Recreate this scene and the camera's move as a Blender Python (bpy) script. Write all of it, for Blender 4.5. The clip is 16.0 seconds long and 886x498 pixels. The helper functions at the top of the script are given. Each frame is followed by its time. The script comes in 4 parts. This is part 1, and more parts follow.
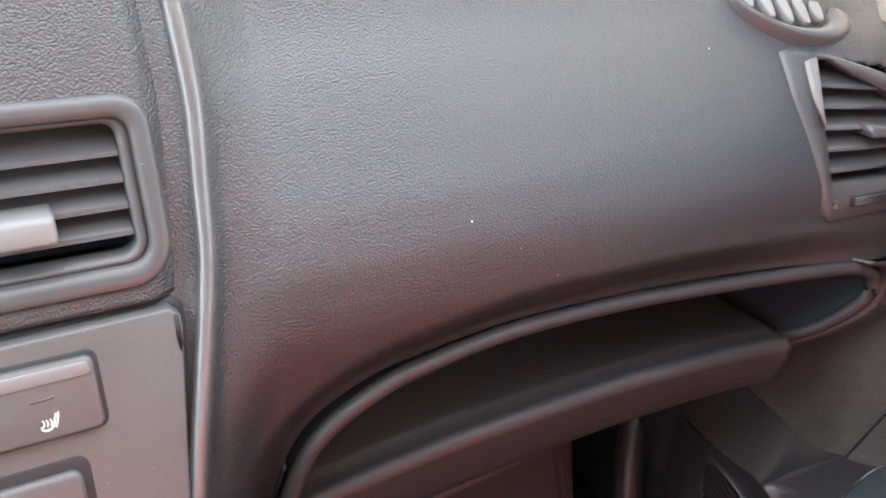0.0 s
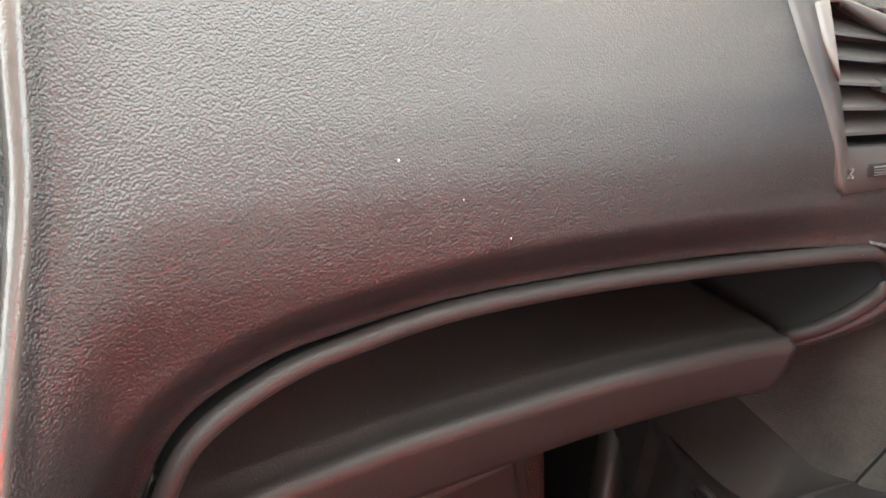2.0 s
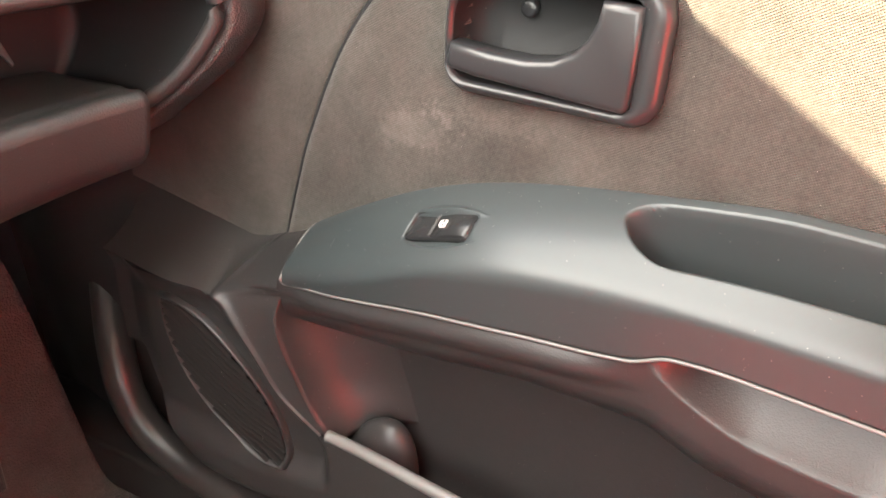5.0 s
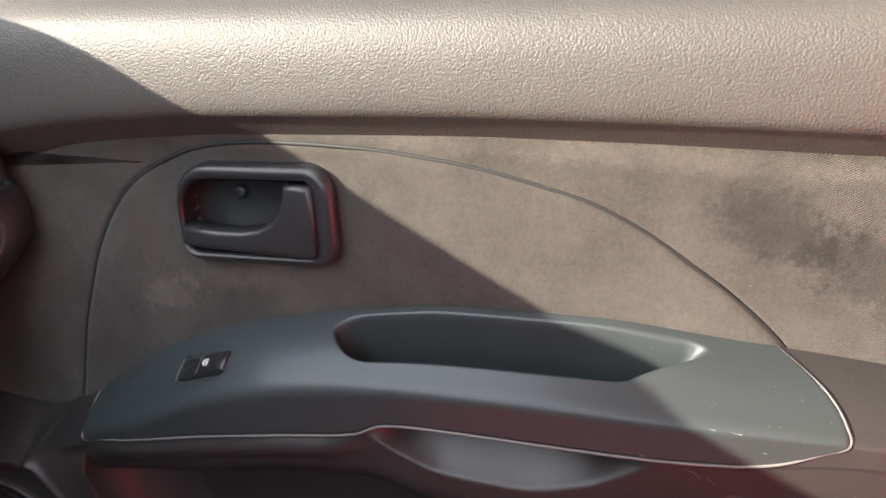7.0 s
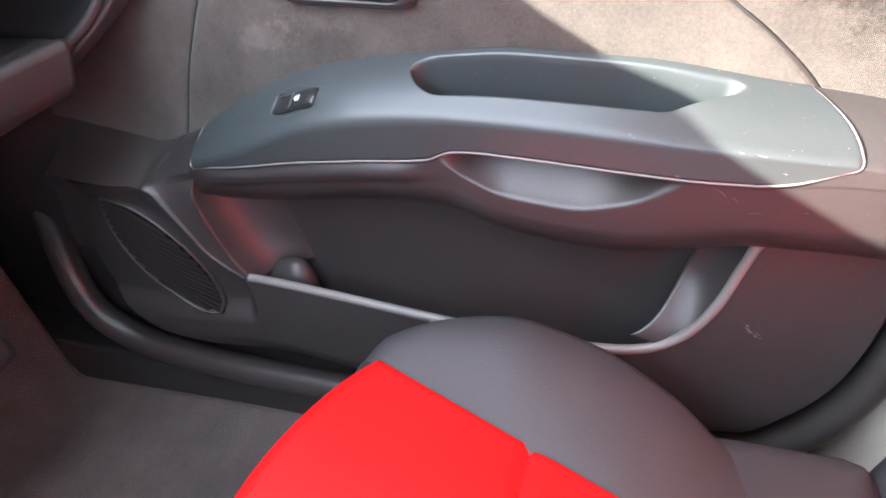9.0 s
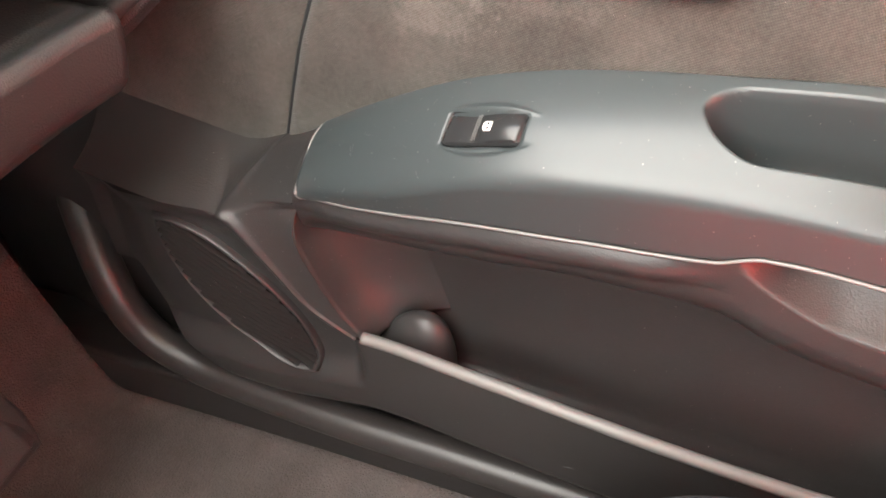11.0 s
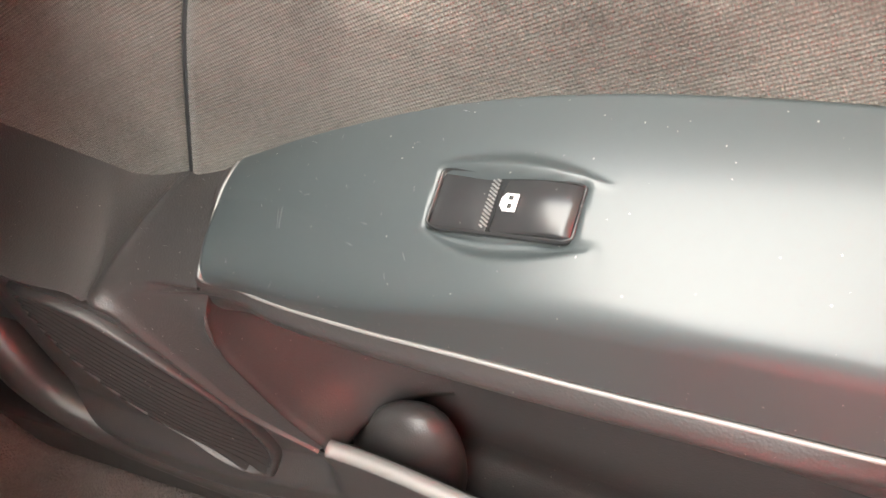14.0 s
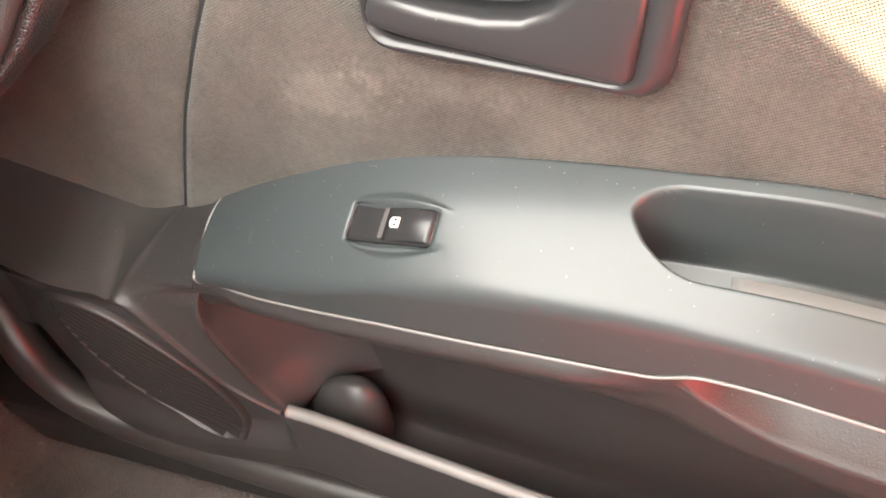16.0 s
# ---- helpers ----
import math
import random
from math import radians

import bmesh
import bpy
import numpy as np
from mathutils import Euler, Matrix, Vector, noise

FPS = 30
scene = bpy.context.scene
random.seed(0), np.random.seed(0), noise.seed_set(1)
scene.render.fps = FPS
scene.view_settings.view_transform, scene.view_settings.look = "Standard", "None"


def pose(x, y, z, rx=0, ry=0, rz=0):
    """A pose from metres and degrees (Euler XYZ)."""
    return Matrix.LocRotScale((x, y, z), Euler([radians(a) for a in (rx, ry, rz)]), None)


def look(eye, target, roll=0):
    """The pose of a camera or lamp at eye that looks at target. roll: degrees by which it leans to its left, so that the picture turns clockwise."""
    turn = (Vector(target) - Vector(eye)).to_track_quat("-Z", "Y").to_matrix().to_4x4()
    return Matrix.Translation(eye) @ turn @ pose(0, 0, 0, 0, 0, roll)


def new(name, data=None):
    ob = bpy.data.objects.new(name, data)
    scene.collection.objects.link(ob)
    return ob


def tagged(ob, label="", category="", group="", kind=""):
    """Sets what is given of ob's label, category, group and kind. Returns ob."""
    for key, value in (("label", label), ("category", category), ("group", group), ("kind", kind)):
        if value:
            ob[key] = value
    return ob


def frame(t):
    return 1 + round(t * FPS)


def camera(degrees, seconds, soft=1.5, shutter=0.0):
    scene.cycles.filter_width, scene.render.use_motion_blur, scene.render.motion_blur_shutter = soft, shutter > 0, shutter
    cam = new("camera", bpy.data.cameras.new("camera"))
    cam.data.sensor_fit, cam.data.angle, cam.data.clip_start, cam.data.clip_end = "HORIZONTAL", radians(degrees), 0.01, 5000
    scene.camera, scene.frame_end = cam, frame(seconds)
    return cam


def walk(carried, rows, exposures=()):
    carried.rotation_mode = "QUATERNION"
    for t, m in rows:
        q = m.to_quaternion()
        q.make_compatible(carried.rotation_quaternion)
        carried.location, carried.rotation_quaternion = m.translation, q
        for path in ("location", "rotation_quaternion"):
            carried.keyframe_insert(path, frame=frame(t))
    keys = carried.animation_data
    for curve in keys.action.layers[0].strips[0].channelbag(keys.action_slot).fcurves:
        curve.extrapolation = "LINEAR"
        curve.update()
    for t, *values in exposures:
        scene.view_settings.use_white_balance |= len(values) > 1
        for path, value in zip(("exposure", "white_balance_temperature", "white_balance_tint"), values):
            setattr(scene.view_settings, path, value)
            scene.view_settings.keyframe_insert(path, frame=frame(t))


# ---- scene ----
cam = camera(59.8, 16.0, soft=1.7)
PATH = [
    (0, (-0.63, -0.02, 1.038), (0.287, 1.502, 0.12), 3.2),
    (0.2, (-0.624, -0.015, 1.038), (0.309, 1.495, 0.117), 4.4),
    (0.5, (-0.615, -0.011, 1.029), (0.295, 1.531, 0.138), 4.1),
    (1, (-0.598, 0.014, 1.021), (0.278, 1.566, 0.113), 4.6),
    (1.5, (-0.562, 0.024, 1.0), (0.323, 1.567, 0.085), 4.8),
    (2, (-0.56, 0.028, 0.958), (0.398, 1.563, 0.107), 4.7),
    (2.5, (-0.555, 0.032, 0.919), (0.418, 1.554, 0.06), 4.3),
    (3, (-0.552, 0.039, 0.883), (0.445, 1.522, -0.014), 3.1),
    (3.3, (-0.545, 0.04, 0.857), (0.528, 1.452, -0.069), 3.3),
    (3.5, (-0.53, 0.02, 0.853), (0.571, 1.393, -0.098), 2.5),
    (4, (-0.485, -0.024, 0.872), (0.799, 1.113, -0.157), 2.8),
    (4.2, (-0.469, -0.041, 0.874), (0.902, 0.974, -0.169), 2.9),
    (4.5, (-0.458, -0.078, 0.855), (1.027, 0.794, -0.162), 2.9),
    (5, (-0.438, -0.108, 0.852), (1.11, 0.677, -0.143), 1.7),
    (5.2, (-0.437, -0.118, 0.855), (1.13, 0.644, -0.128), 1.2),
    (7.3, (-0.577, -0.261, 0.952), (1.231, 0.152, 0.203), -4.2),
    (7.5, (-0.599, -0.27, 0.957), (1.205, 0.157, 0.206), -4.1),
    (7.8, (-0.643, -0.267, 0.951), (1.159, 0.168, 0.2), -4.0),
    (8, (-0.661, -0.279, 0.967), (1.086, 0.201, 0.118), -4.6),
    (8.3, (-0.685, -0.27, 0.953), (1.008, 0.182, -0.011), -4.8),
    (8.5, (-0.679, -0.282, 0.942), (0.961, 0.218, -0.088), -5.3),
    (8.8, (-0.669, -0.262, 0.928), (0.917, 0.235, -0.186), -4.7),
    (9, (-0.655, -0.254, 0.918), (0.884, 0.275, -0.244), -4.6),
    (9.3, (-0.643, -0.228, 0.907), (0.859, 0.312, -0.299), -3.7),
    (9.5, (-0.627, -0.229, 0.911), (0.823, 0.381, -0.324), -5.0),
    (10, (-0.61, -0.189, 0.913), (0.797, 0.465, -0.349), -5.3),
    (10.1, (-0.593, -0.165, 0.914), (0.818, 0.462, -0.358), -4.4),
    (12.3, (-0.205, 0.07, 0.792), (1.007, 0.553, -0.725), -2.4),
    (12.5, (-0.2, 0.075, 0.786), (0.986, 0.556, -0.751), -2.7),
    (13, (-0.196, 0.066, 0.786), (0.958, 0.594, -0.76), -4.6),
    (13.5, (-0.197, 0.06, 0.793), (0.987, 0.549, -0.743), -4.0),
    (14, (-0.196, 0.056, 0.792), (0.991, 0.54, -0.743), -4.6),
    (14.5, (-0.197, 0.053, 0.79), (1.0, 0.534, -0.739), -4.8),
    (15, (-0.198, 0.049, 0.798), (1.002, 0.503, -0.736), -4.4),
    (15.4, (-0.215, 0.023, 0.847), (1.007, 0.456, -0.676), -4.1),
    (15.5, (-0.217, 0.02, 0.856), (0.996, 0.433, -0.679), -4.3),
    (16, (-0.291, -0.011, 0.903), (0.976, 0.397, -0.59), -2.3),
]
walk(cam, [(t, look(eye, target, roll)) for t, eye, target, roll in PATH],
     [(0, 2.7, 6500, 10), (1.0, 2.7, 6700, 10), (1.5, 2.9, 7100, 9), (2.2, 3.2, 7500, 6), (3.0, 4.5, 6500, -10), (3.5, 4.9, 6200, -14), (4.2, 4.3, 7300, 2), (5.2, 3.5, 8000, 10), (7.3, 1.75, 6200, 10), (8.0, 2.0, 5900, 11), (8.8, 3.05, 6000, 11), (9.5, 3.52, 6600, 10), (10.2, 3.6, 7800, 10), (12.3, 3.95, 7900, 10), (14.8, 4.05, 7900, 9), (15.5, 3.9, 7900, 9), (16, 3.9, 8000, 10)])

# world and sun: low sun ahead and to the driver's side, through the windscreen
SUN_WAY = Vector((0.50, -0.70, -0.41)).normalized()
world = bpy.data.worlds.new("sky")
scene.world = world
world.use_nodes = True
sky = world.node_tree.nodes.new("ShaderNodeTexSky")
sky.sky_type = "NISHITA"
sky.sun_disc = False
sky.sun_elevation = math.asin(-SUN_WAY.z)
sky.sun_rotation = math.atan2(-SUN_WAY.x, -SUN_WAY.y)
world.node_tree.links.new(sky.outputs[0], world.node_tree.nodes["Background"].inputs[0])
world.node_tree.nodes["Background"].inputs[1].default_value = 0.07
sun_data = bpy.data.lights.new("sun", "SUN")
sun_data.energy = 5.0
sun_data.angle = radians(0.5)
sun_data.color = (1.0, 0.9, 0.74)
sun = new("sun", sun_data)
sun.matrix_world = look(-SUN_WAY * 20, (0, 0, 0))


def window_light(name, eye, target, wide, high, power):
    """Skylight that comes in through a window's opening."""
    lamp = bpy.data.lights.new(name, "AREA")
    lamp.shape, lamp.size, lamp.size_y, lamp.energy = "RECTANGLE", wide, high, power
    lamp.color = (0.92, 0.96, 1.0)
    new(name, lamp).matrix_world = look(eye, target)


window_light("windscreen_sky", (-0.69, 0.44, 1.205), (-0.69, 0.09, 0.27), 1.28, 1.10, 4.6)
window_light("far_window_sky", (-1.40, -0.05, 1.12), (0.0, -0.05, 0.80), 0.95, 0.40, 0.9)
window_light("far_rear_window_sky", (-1.40, -1.15, 1.10), (-0.60, -1.0, 1.60), 0.75, 0.40, 0.5)
window_light("near_rear_window_sky", (0.02, -1.15, 1.10), (-0.80, -1.0, 1.60), 0.75, 0.40, 0.5)
window_light("near_window_sky", (0.05, -0.10, 1.12), (-0.75, -0.10, 1.62), 0.80, 0.36, 0.6)
window_light("rear_window_sky", (-0.69, -1.70, 1.16), (-0.69, 0.0, 1.0), 1.1, 0.40, 0.4)


# ---------------------------------------------------------------- materials
def nodes_of(name):
    m = bpy.data.materials.new(name)
    m.use_nodes = True
    t = m.node_tree
    return m, t, t.nodes["Principled BSDF"]


def add(t, kind, **values):
    n = t.nodes.new(kind)
    for key, value in values.items():
        if key in n.inputs:
            n.inputs[key].default_value = value
        elif key == "data_type":
            n.data_type = value
        elif key == "blend_type":
            n.blend_type = value
        elif key == "feature":
            n.feature = value
        elif key == "interpolation_type":
            n.interpolation_type = value
        elif key == "invert":
            n.invert = value
    return n


def math_node(t, op, a, b=None):
    n = t.nodes.new("ShaderNodeMath")
    n.operation = op
    for k, v in enumerate((a, b)):
        if v is None:
            continue
        if isinstance(v, (int, float)):
            n.inputs[k].default_value = v
        else:
            t.links.new(v, n.inputs[k])
    return n.outputs[0]


def surface(name, colour, rough, grain=0.0, grain_depth=0.0003, fine=900.0, fine_depth=0.00004, vary=0.12,
            dust=0.0, metal=0.0, spec=0.5, blotch=9.0, weave=0.0, weave_depth=0.0004, weave_shade=0.0, sheen=0.0, coat=0.0, rough_vary=0.07, stains=(), sharp=0.35):
    """A moulded, woven or padded surface: base colour with two scales of variation, relief and settled dust."""
    m, t, bsdf = nodes_of(name)
    link = t.links.new
    co = add(t, "ShaderNodeTexCoord").outputs["Object"]
    big = add(t, "ShaderNodeTexNoise", Scale=blotch, Detail=5.0, Roughness=0.62)
    small = add(t, "ShaderNodeTexNoise", Scale=blotch * 26, Detail=3.0)
    link(co, big.inputs["Vector"])
    link(co, small.inputs["Vector"])
    mixed = math_node(t, "ADD", math_node(t, "MULTIPLY", big.outputs["Fac"], 0.7), math_node(t, "MULTIPLY", small.outputs["Fac"], 0.3))
    ramp = add(t, "ShaderNodeMapRange")
    link(mixed, ramp.inputs["Value"])
    ramp.inputs["From Min"].default_value, ramp.inputs["From Max"].default_value = 0.3, 0.7
    ramp.inputs["To Min"].default_value, ramp.inputs["To Max"].default_value = 1 - vary, 1 + vary
    tint = add(t, "ShaderNodeMix", data_type="RGBA", blend_type="MULTIPLY")
    tint.inputs[0].default_value = 1.0
    tint.inputs[6].default_value = (*colour, 1)
    link(ramp.outputs[0], tint.inputs[7])
    out = tint.outputs[2]
    for y, z, wide, high, lean, gain in stains:
        # a worn or soiled patch with a ragged outline
        pos = add(t, "ShaderNodeSeparateXYZ")
        link(co, pos.inputs[0])
        dy, dz = math_node(t, "SUBTRACT", pos.outputs[1], y), math_node(t, "SUBTRACT", pos.outputs[2], z)
        along = math_node(t, "DIVIDE", math_node(t, "ADD", dy, math_node(t, "MULTIPLY", dz, lean)), wide)
        over = math_node(t, "DIVIDE", math_node(t, "SUBTRACT", dz, math_node(t, "MULTIPLY", dy, lean)), high)
        far = math_node(t, "SQRT", math_node(t, "ADD", math_node(t, "MULTIPLY", along, along), math_node(t, "MULTIPLY", over, over)))
        rag = add(t, "ShaderNodeTexNoise", Scale=80.0, Detail=8.0, Roughness=0.82)
        link(co, rag.inputs["Vector"])
        edge = math_node(t, "ADD", far, math_node(t, "MULTIPLY", math_node(t, "SUBTRACT", rag.outputs["Fac"], 0.5), 3.4))
        soft = add(t, "ShaderNodeMapRange", interpolation_type="SMOOTHSTEP")
        link(edge, soft.inputs["Value"])
        soft.inputs["From Min"].default_value, soft.inputs["From Max"].default_value = 0.45, 1.25
        soft.inputs["To Min"].default_value, soft.inputs["To Max"].default_value = gain, 1.0
        patch = add(t, "ShaderNodeMix", data_type="RGBA", blend_type="MULTIPLY")
        patch.inputs[0].default_value = 1.0
        link(out, patch.inputs[6])
        link(soft.outputs[0], patch.inputs[7])
        out = patch.outputs[2]
    if dust:
        specks = add(t, "ShaderNodeTexVoronoi", Scale=620.0, Randomness=1.0)
        link(co, specks.inputs["Vector"])
        pick = add(t, "ShaderNodeSeparateColor")
        link(specks.outputs["Color"], pick.inputs[0])
        near = math_node(t, "LESS_THAN", specks.outputs["Distance"], math_node(t, "MULTIPLY", math_node(t, "POWER", pick.outputs[1], 3.0), 0.20))
        some = math_node(t, "GREATER_THAN", pick.outputs[0], 1 - 0.30 * dust)
        film = add(t, "ShaderNodeMix", data_type="RGBA")
        link(math_node(t, "MULTIPLY", near, some), film.inputs[0])
        link(out, film.inputs[6])
        film.inputs[7].default_value = (0.26, 0.25, 0.22, 1)
        out = film.outputs[2]
    link(out, bsdf.inputs["Base Color"])
    r = add(t, "ShaderNodeMapRange")
    link(mixed, r.inputs["Value"])
    r.inputs["From Min"].default_value, r.inputs["From Max"].default_value = 0.3, 0.7
    r.inputs["To Min"].default_value, r.inputs["To Max"].default_value = max(rough - rough_vary, 0.05), min(rough + rough_vary, 1)
    link(r.outputs[0], bsdf.inputs["Roughness"])
    bsdf.inputs["Metallic"].default_value = metal
    bsdf.inputs["Specular IOR Level"].default_value = spec
    if sheen:
        bsdf.inputs["Sheen Weight"].default_value = sheen
    if coat:
        bsdf.inputs["Coat Weight"].default_value = coat
        bsdf.inputs["Coat Roughness"].default_value = 0.23
    normal = None
    if grain:
        cells = add(t, "ShaderNodeTexVoronoi", Scale=grain, feature="SMOOTH_F1", Smoothness=sharp)
        link(co, cells.inputs["Vector"])
        b = add(t, "ShaderNodeBump", Strength=0.85, Distance=grain_depth, invert=True)
        link(cells.outputs["Distance"], b.inputs["Height"])
        normal = b.outputs[0]
    if weave:
        parts = add(t, "ShaderNodeSeparateXYZ")
        link(co, parts.inputs[0])
        wob = add(t, "ShaderNodeTexNoise", Scale=60.0, Detail=2.0)
        link(co, wob.inputs["Vector"])
        shift = math_node(t, "MULTIPLY", wob.outputs["Fac"], 2.0)
        diag = math_node(t, "ADD", math_node(t, "MULTIPLY", parts.outputs[1], 0.5), math_node(t, "MULTIPLY", parts.outputs[2], 0.87))
        cross = math_node(t, "SUBTRACT", math_node(t, "MULTIPLY", parts.outputs[1], 0.87), math_node(t, "MULTIPLY", parts.outputs[2], 0.5))
        one = math_node(t, "SINE", math_node(t, "ADD", math_node(t, "MULTIPLY", diag, weave), shift))
        two = math_node(t, "SINE", math_node(t, "ADD", math_node(t, "MULTIPLY", cross, weave * 1.15), shift))
        rows = math_node(t, "ADD", one, math_node(t, "MULTIPLY", two, 0.65))
        if weave_shade:
            # ribs of lighter and darker yarn
            yarn = math_node(t, "ADD", math_node(t, "MULTIPLY", rows, weave_shade), 1.0)
            ribs = add(t, "ShaderNodeMix", data_type="RGBA", blend_type="MULTIPLY")
            ribs.inputs[0].default_value = 1.0
            link(out, ribs.inputs[6])
            link(yarn, ribs.inputs[7])
            link(ribs.outputs[2], bsdf.inputs["Base Color"])
        b = add(t, "ShaderNodeBump", Strength=0.8, Distance=weave_depth)
        link(rows, b.inputs["Height"])
        if normal:
            link(normal, b.inputs["Normal"])
        normal = b.outputs[0]
    if fine:
        tiny = add(t, "ShaderNodeTexNoise", Scale=fine, Detail=2.0)
        link(co, tiny.inputs["Vector"])
        b = add(t, "ShaderNodeBump", Strength=0.7, Distance=fine_depth)
        link(tiny.outputs["Fac"], b.inputs["Height"])
        if normal:
            link(normal, b.inputs["Normal"])
        normal = b.outputs[0]
    if normal:
        link(normal, bsdf.inputs["Normal"])
    return m


DASH = surface("grained_dash_vinyl", (0.028, 0.0275, 0.0285), 0.34, grain=760.0, grain_depth=0.00055, sharp=0.08, rough_vary=0.02, vary=0.08, spec=0.72)
WELT = surface("pale_glint_vinyl", (0.085, 0.083, 0.080), 0.18, grain=900.0, grain_depth=0.00012, vary=0.2, spec=1.0)
STACK = surface("centre_stack_plastic", (0.085, 0.080, 0.077), 0.42, vary=0.14, dust=0.2)
VENT = surface("vent_plastic", (0.062, 0.060, 0.060), 0.36, vary=0.1, dust=0.2)
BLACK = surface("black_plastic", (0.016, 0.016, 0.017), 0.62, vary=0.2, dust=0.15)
LOWER = surface("lower_dash_plastic", (0.034, 0.032, 0.032), 0.48, grain=700.0, grain_depth=0.0002, vary=0.12, dust=0.1)
BELT = surface("grained_belt_vinyl", (0.084, 0.079, 0.072), 0.50, rough_vary=0.02, grain=620.0, grain_depth=0.0005, sharp=0.12, vary=0.1)
CLOTH = surface("door_cloth", (0.070, 0.064, 0.057), 0.95, weave=4200.0, weave_depth=0.0002, weave_shade=0.12, fine=1100.0, fine_depth=0.0003,
                vary=0.45, blotch=13.0, sheen=0.12, spec=0.2, dust=0.12,
                stains=((-0.355, 0.735, 0.055, 0.028, 0.45, 0.60), (-0.43, 0.705, 0.075, 0.030, 0.35, 0.62), (0.145, 0.655, 0.035, 0.016, -0.2, 1.45), (0.09, 0.672, 0.05, 0.012, 0.0, 1.3), (-0.25, 0.785, 0.30, 0.010, 0.06, 1.35)))
ARM = surface("armrest_satin_plastic", (0.037, 0.045, 0.047), 0.48, rough_vary=0.010, fine=1600.0, fine_depth=0.00001, vary=0.05, dust=0.5, spec=0.40, coat=0.45)
DOOR = surface("door_moulded_plastic", (0.036, 0.033, 0.033), 0.36, rough_vary=0.012, grain=900.0, grain_depth=0.00012, vary=0.16, dust=0.3)
WOVEN = surface("woven_grain_plastic", (0.046, 0.041, 0.040), 0.55, grain=1100.0, grain_depth=0.0003, vary=0.16, dust=0.3)
# pale plastic; also serves where a highlight is put into the colour
LIP = surface("pale_lip_and_highlight", (0.16, 0.155, 0.15), 0.4, vary=0.1, dust=0.3)
HANDLE = surface("handle_satin_plastic", (0.030, 0.030, 0.032), 0.30, rough_vary=0.02, fine=0, vary=0.08, dust=0.2, spec=0.6)
SWITCH = surface("switch_gloss_plastic", (0.022, 0.022, 0.023), 0.24, fine=0, vary=0.12, dust=0.5)
GRILLE = surface("speaker_grille_plastic", (0.013, 0.012, 0.012), 0.7, vary=0.2, dust=0.2, spec=0.2)
GAP_SHADE = surface("black_grille_gap_shade", (0.004, 0.004, 0.004), 0.95, grain=900.0, vary=0.2, spec=0.1)
RUBBER = surface("seal_rubber", (0.014, 0.013, 0.013), 0.5, fine=500.0, fine_depth=0.0001, vary=0.2)
SEALING = surface("seal_smooth_rubber", (0.050, 0.044, 0.043), 0.33, rough_vary=0.01, fine=700.0, fine_depth=0.00005, vary=0.2, dust=0.2)
SILL = surface("sill_plastic", (0.034, 0.031, 0.031), 0.4, grain=800.0, grain_depth=0.00015, vary=0.2, dust=0.3)
CARPET = surface("floor_carpet", (0.105, 0.088, 0.085), 0.95, grain=420.0, grain_depth=0.0016, vary=0.3, blotch=14.0, spec=0.15, sheen=0.1)
RED = surface("red_leatherette", (0.66, 0.006, 0.006), 0.5, grain=650.0, grain_depth=0.00012, vary=0.05, spec=0.18)
GREY = surface("grey_leatherette", (0.038, 0.036, 0.039), 0.58, grain=650.0, grain_depth=0.00016, vary=0.1, dust=0.08, spec=0.35)
THREAD = surface("red_thread", (0.55, 0.06, 0.06), 0.7, fine=0, vary=0.1)
TRIM = surface("headliner_cloth", (0.62, 0.58, 0.52), 0.95, weave=2500.0, weave_depth=0.0002, vary=0.06)
BODY = surface("body_paint", (0.45, 0.41, 0.36), 0.35, fine=0, vary=0.05)
WHITE = surface("white_print", (0.82, 0.82, 0.80), 0.5, fine=0, vary=0.03)
GROUND = surface("dusty_ground", (0.26, 0.17, 0.125), 0.95, grain=20.0, grain_depth=0.01, vary=0.3, blotch=0.6)


def glass():
    m, t, bsdf = nodes_of("window_glass")
    bsdf.inputs["Base Color"].default_value = (0.9, 0.95, 0.92, 1)
    bsdf.inputs["Transmission Weight"].default_value = 1.0
    bsdf.inputs["Roughness"].default_value = 0.02
    bsdf.inputs["IOR"].default_value = 1.01
    return m


GLASS = glass()


# ---------------------------------------------------------------- building helpers
def spline(*pairs):
    """A smooth curve without overshoot through (at, value) pairs."""
    pairs = sorted(pairs)
    xs, ys = np.array(pairs, float).T
    h, d = np.diff(xs), np.diff(ys) / np.diff(xs)
    m = np.zeros(len(xs))
    m[0], m[-1] = d[0], d[-1]
    for k in range(1, len(xs) - 1):
        if d[k - 1] * d[k] > 0:
            w1, w2 = 2 * h[k] + h[k - 1], h[k] + 2 * h[k - 1]
            m[k] = (w1 + w2) / (w1 / d[k - 1] + w2 / d[k])

    def value(x):
        x = min(max(float(x), xs[0]), xs[-1])
        k = min(max(int(np.searchsorted(xs, x)) - 1, 0), len(h) - 1)
        s = (x - xs[k]) / h[k]
        return float((2 * s**3 - 3 * s**2 + 1) * ys[k] + (s**3 - 2 * s**2 + s) * h[k] * m[k]
                     + (3 * s**2 - 2 * s**3) * ys[k + 1] + (s**3 - s**2) * h[k] * m[k + 1])
    return value


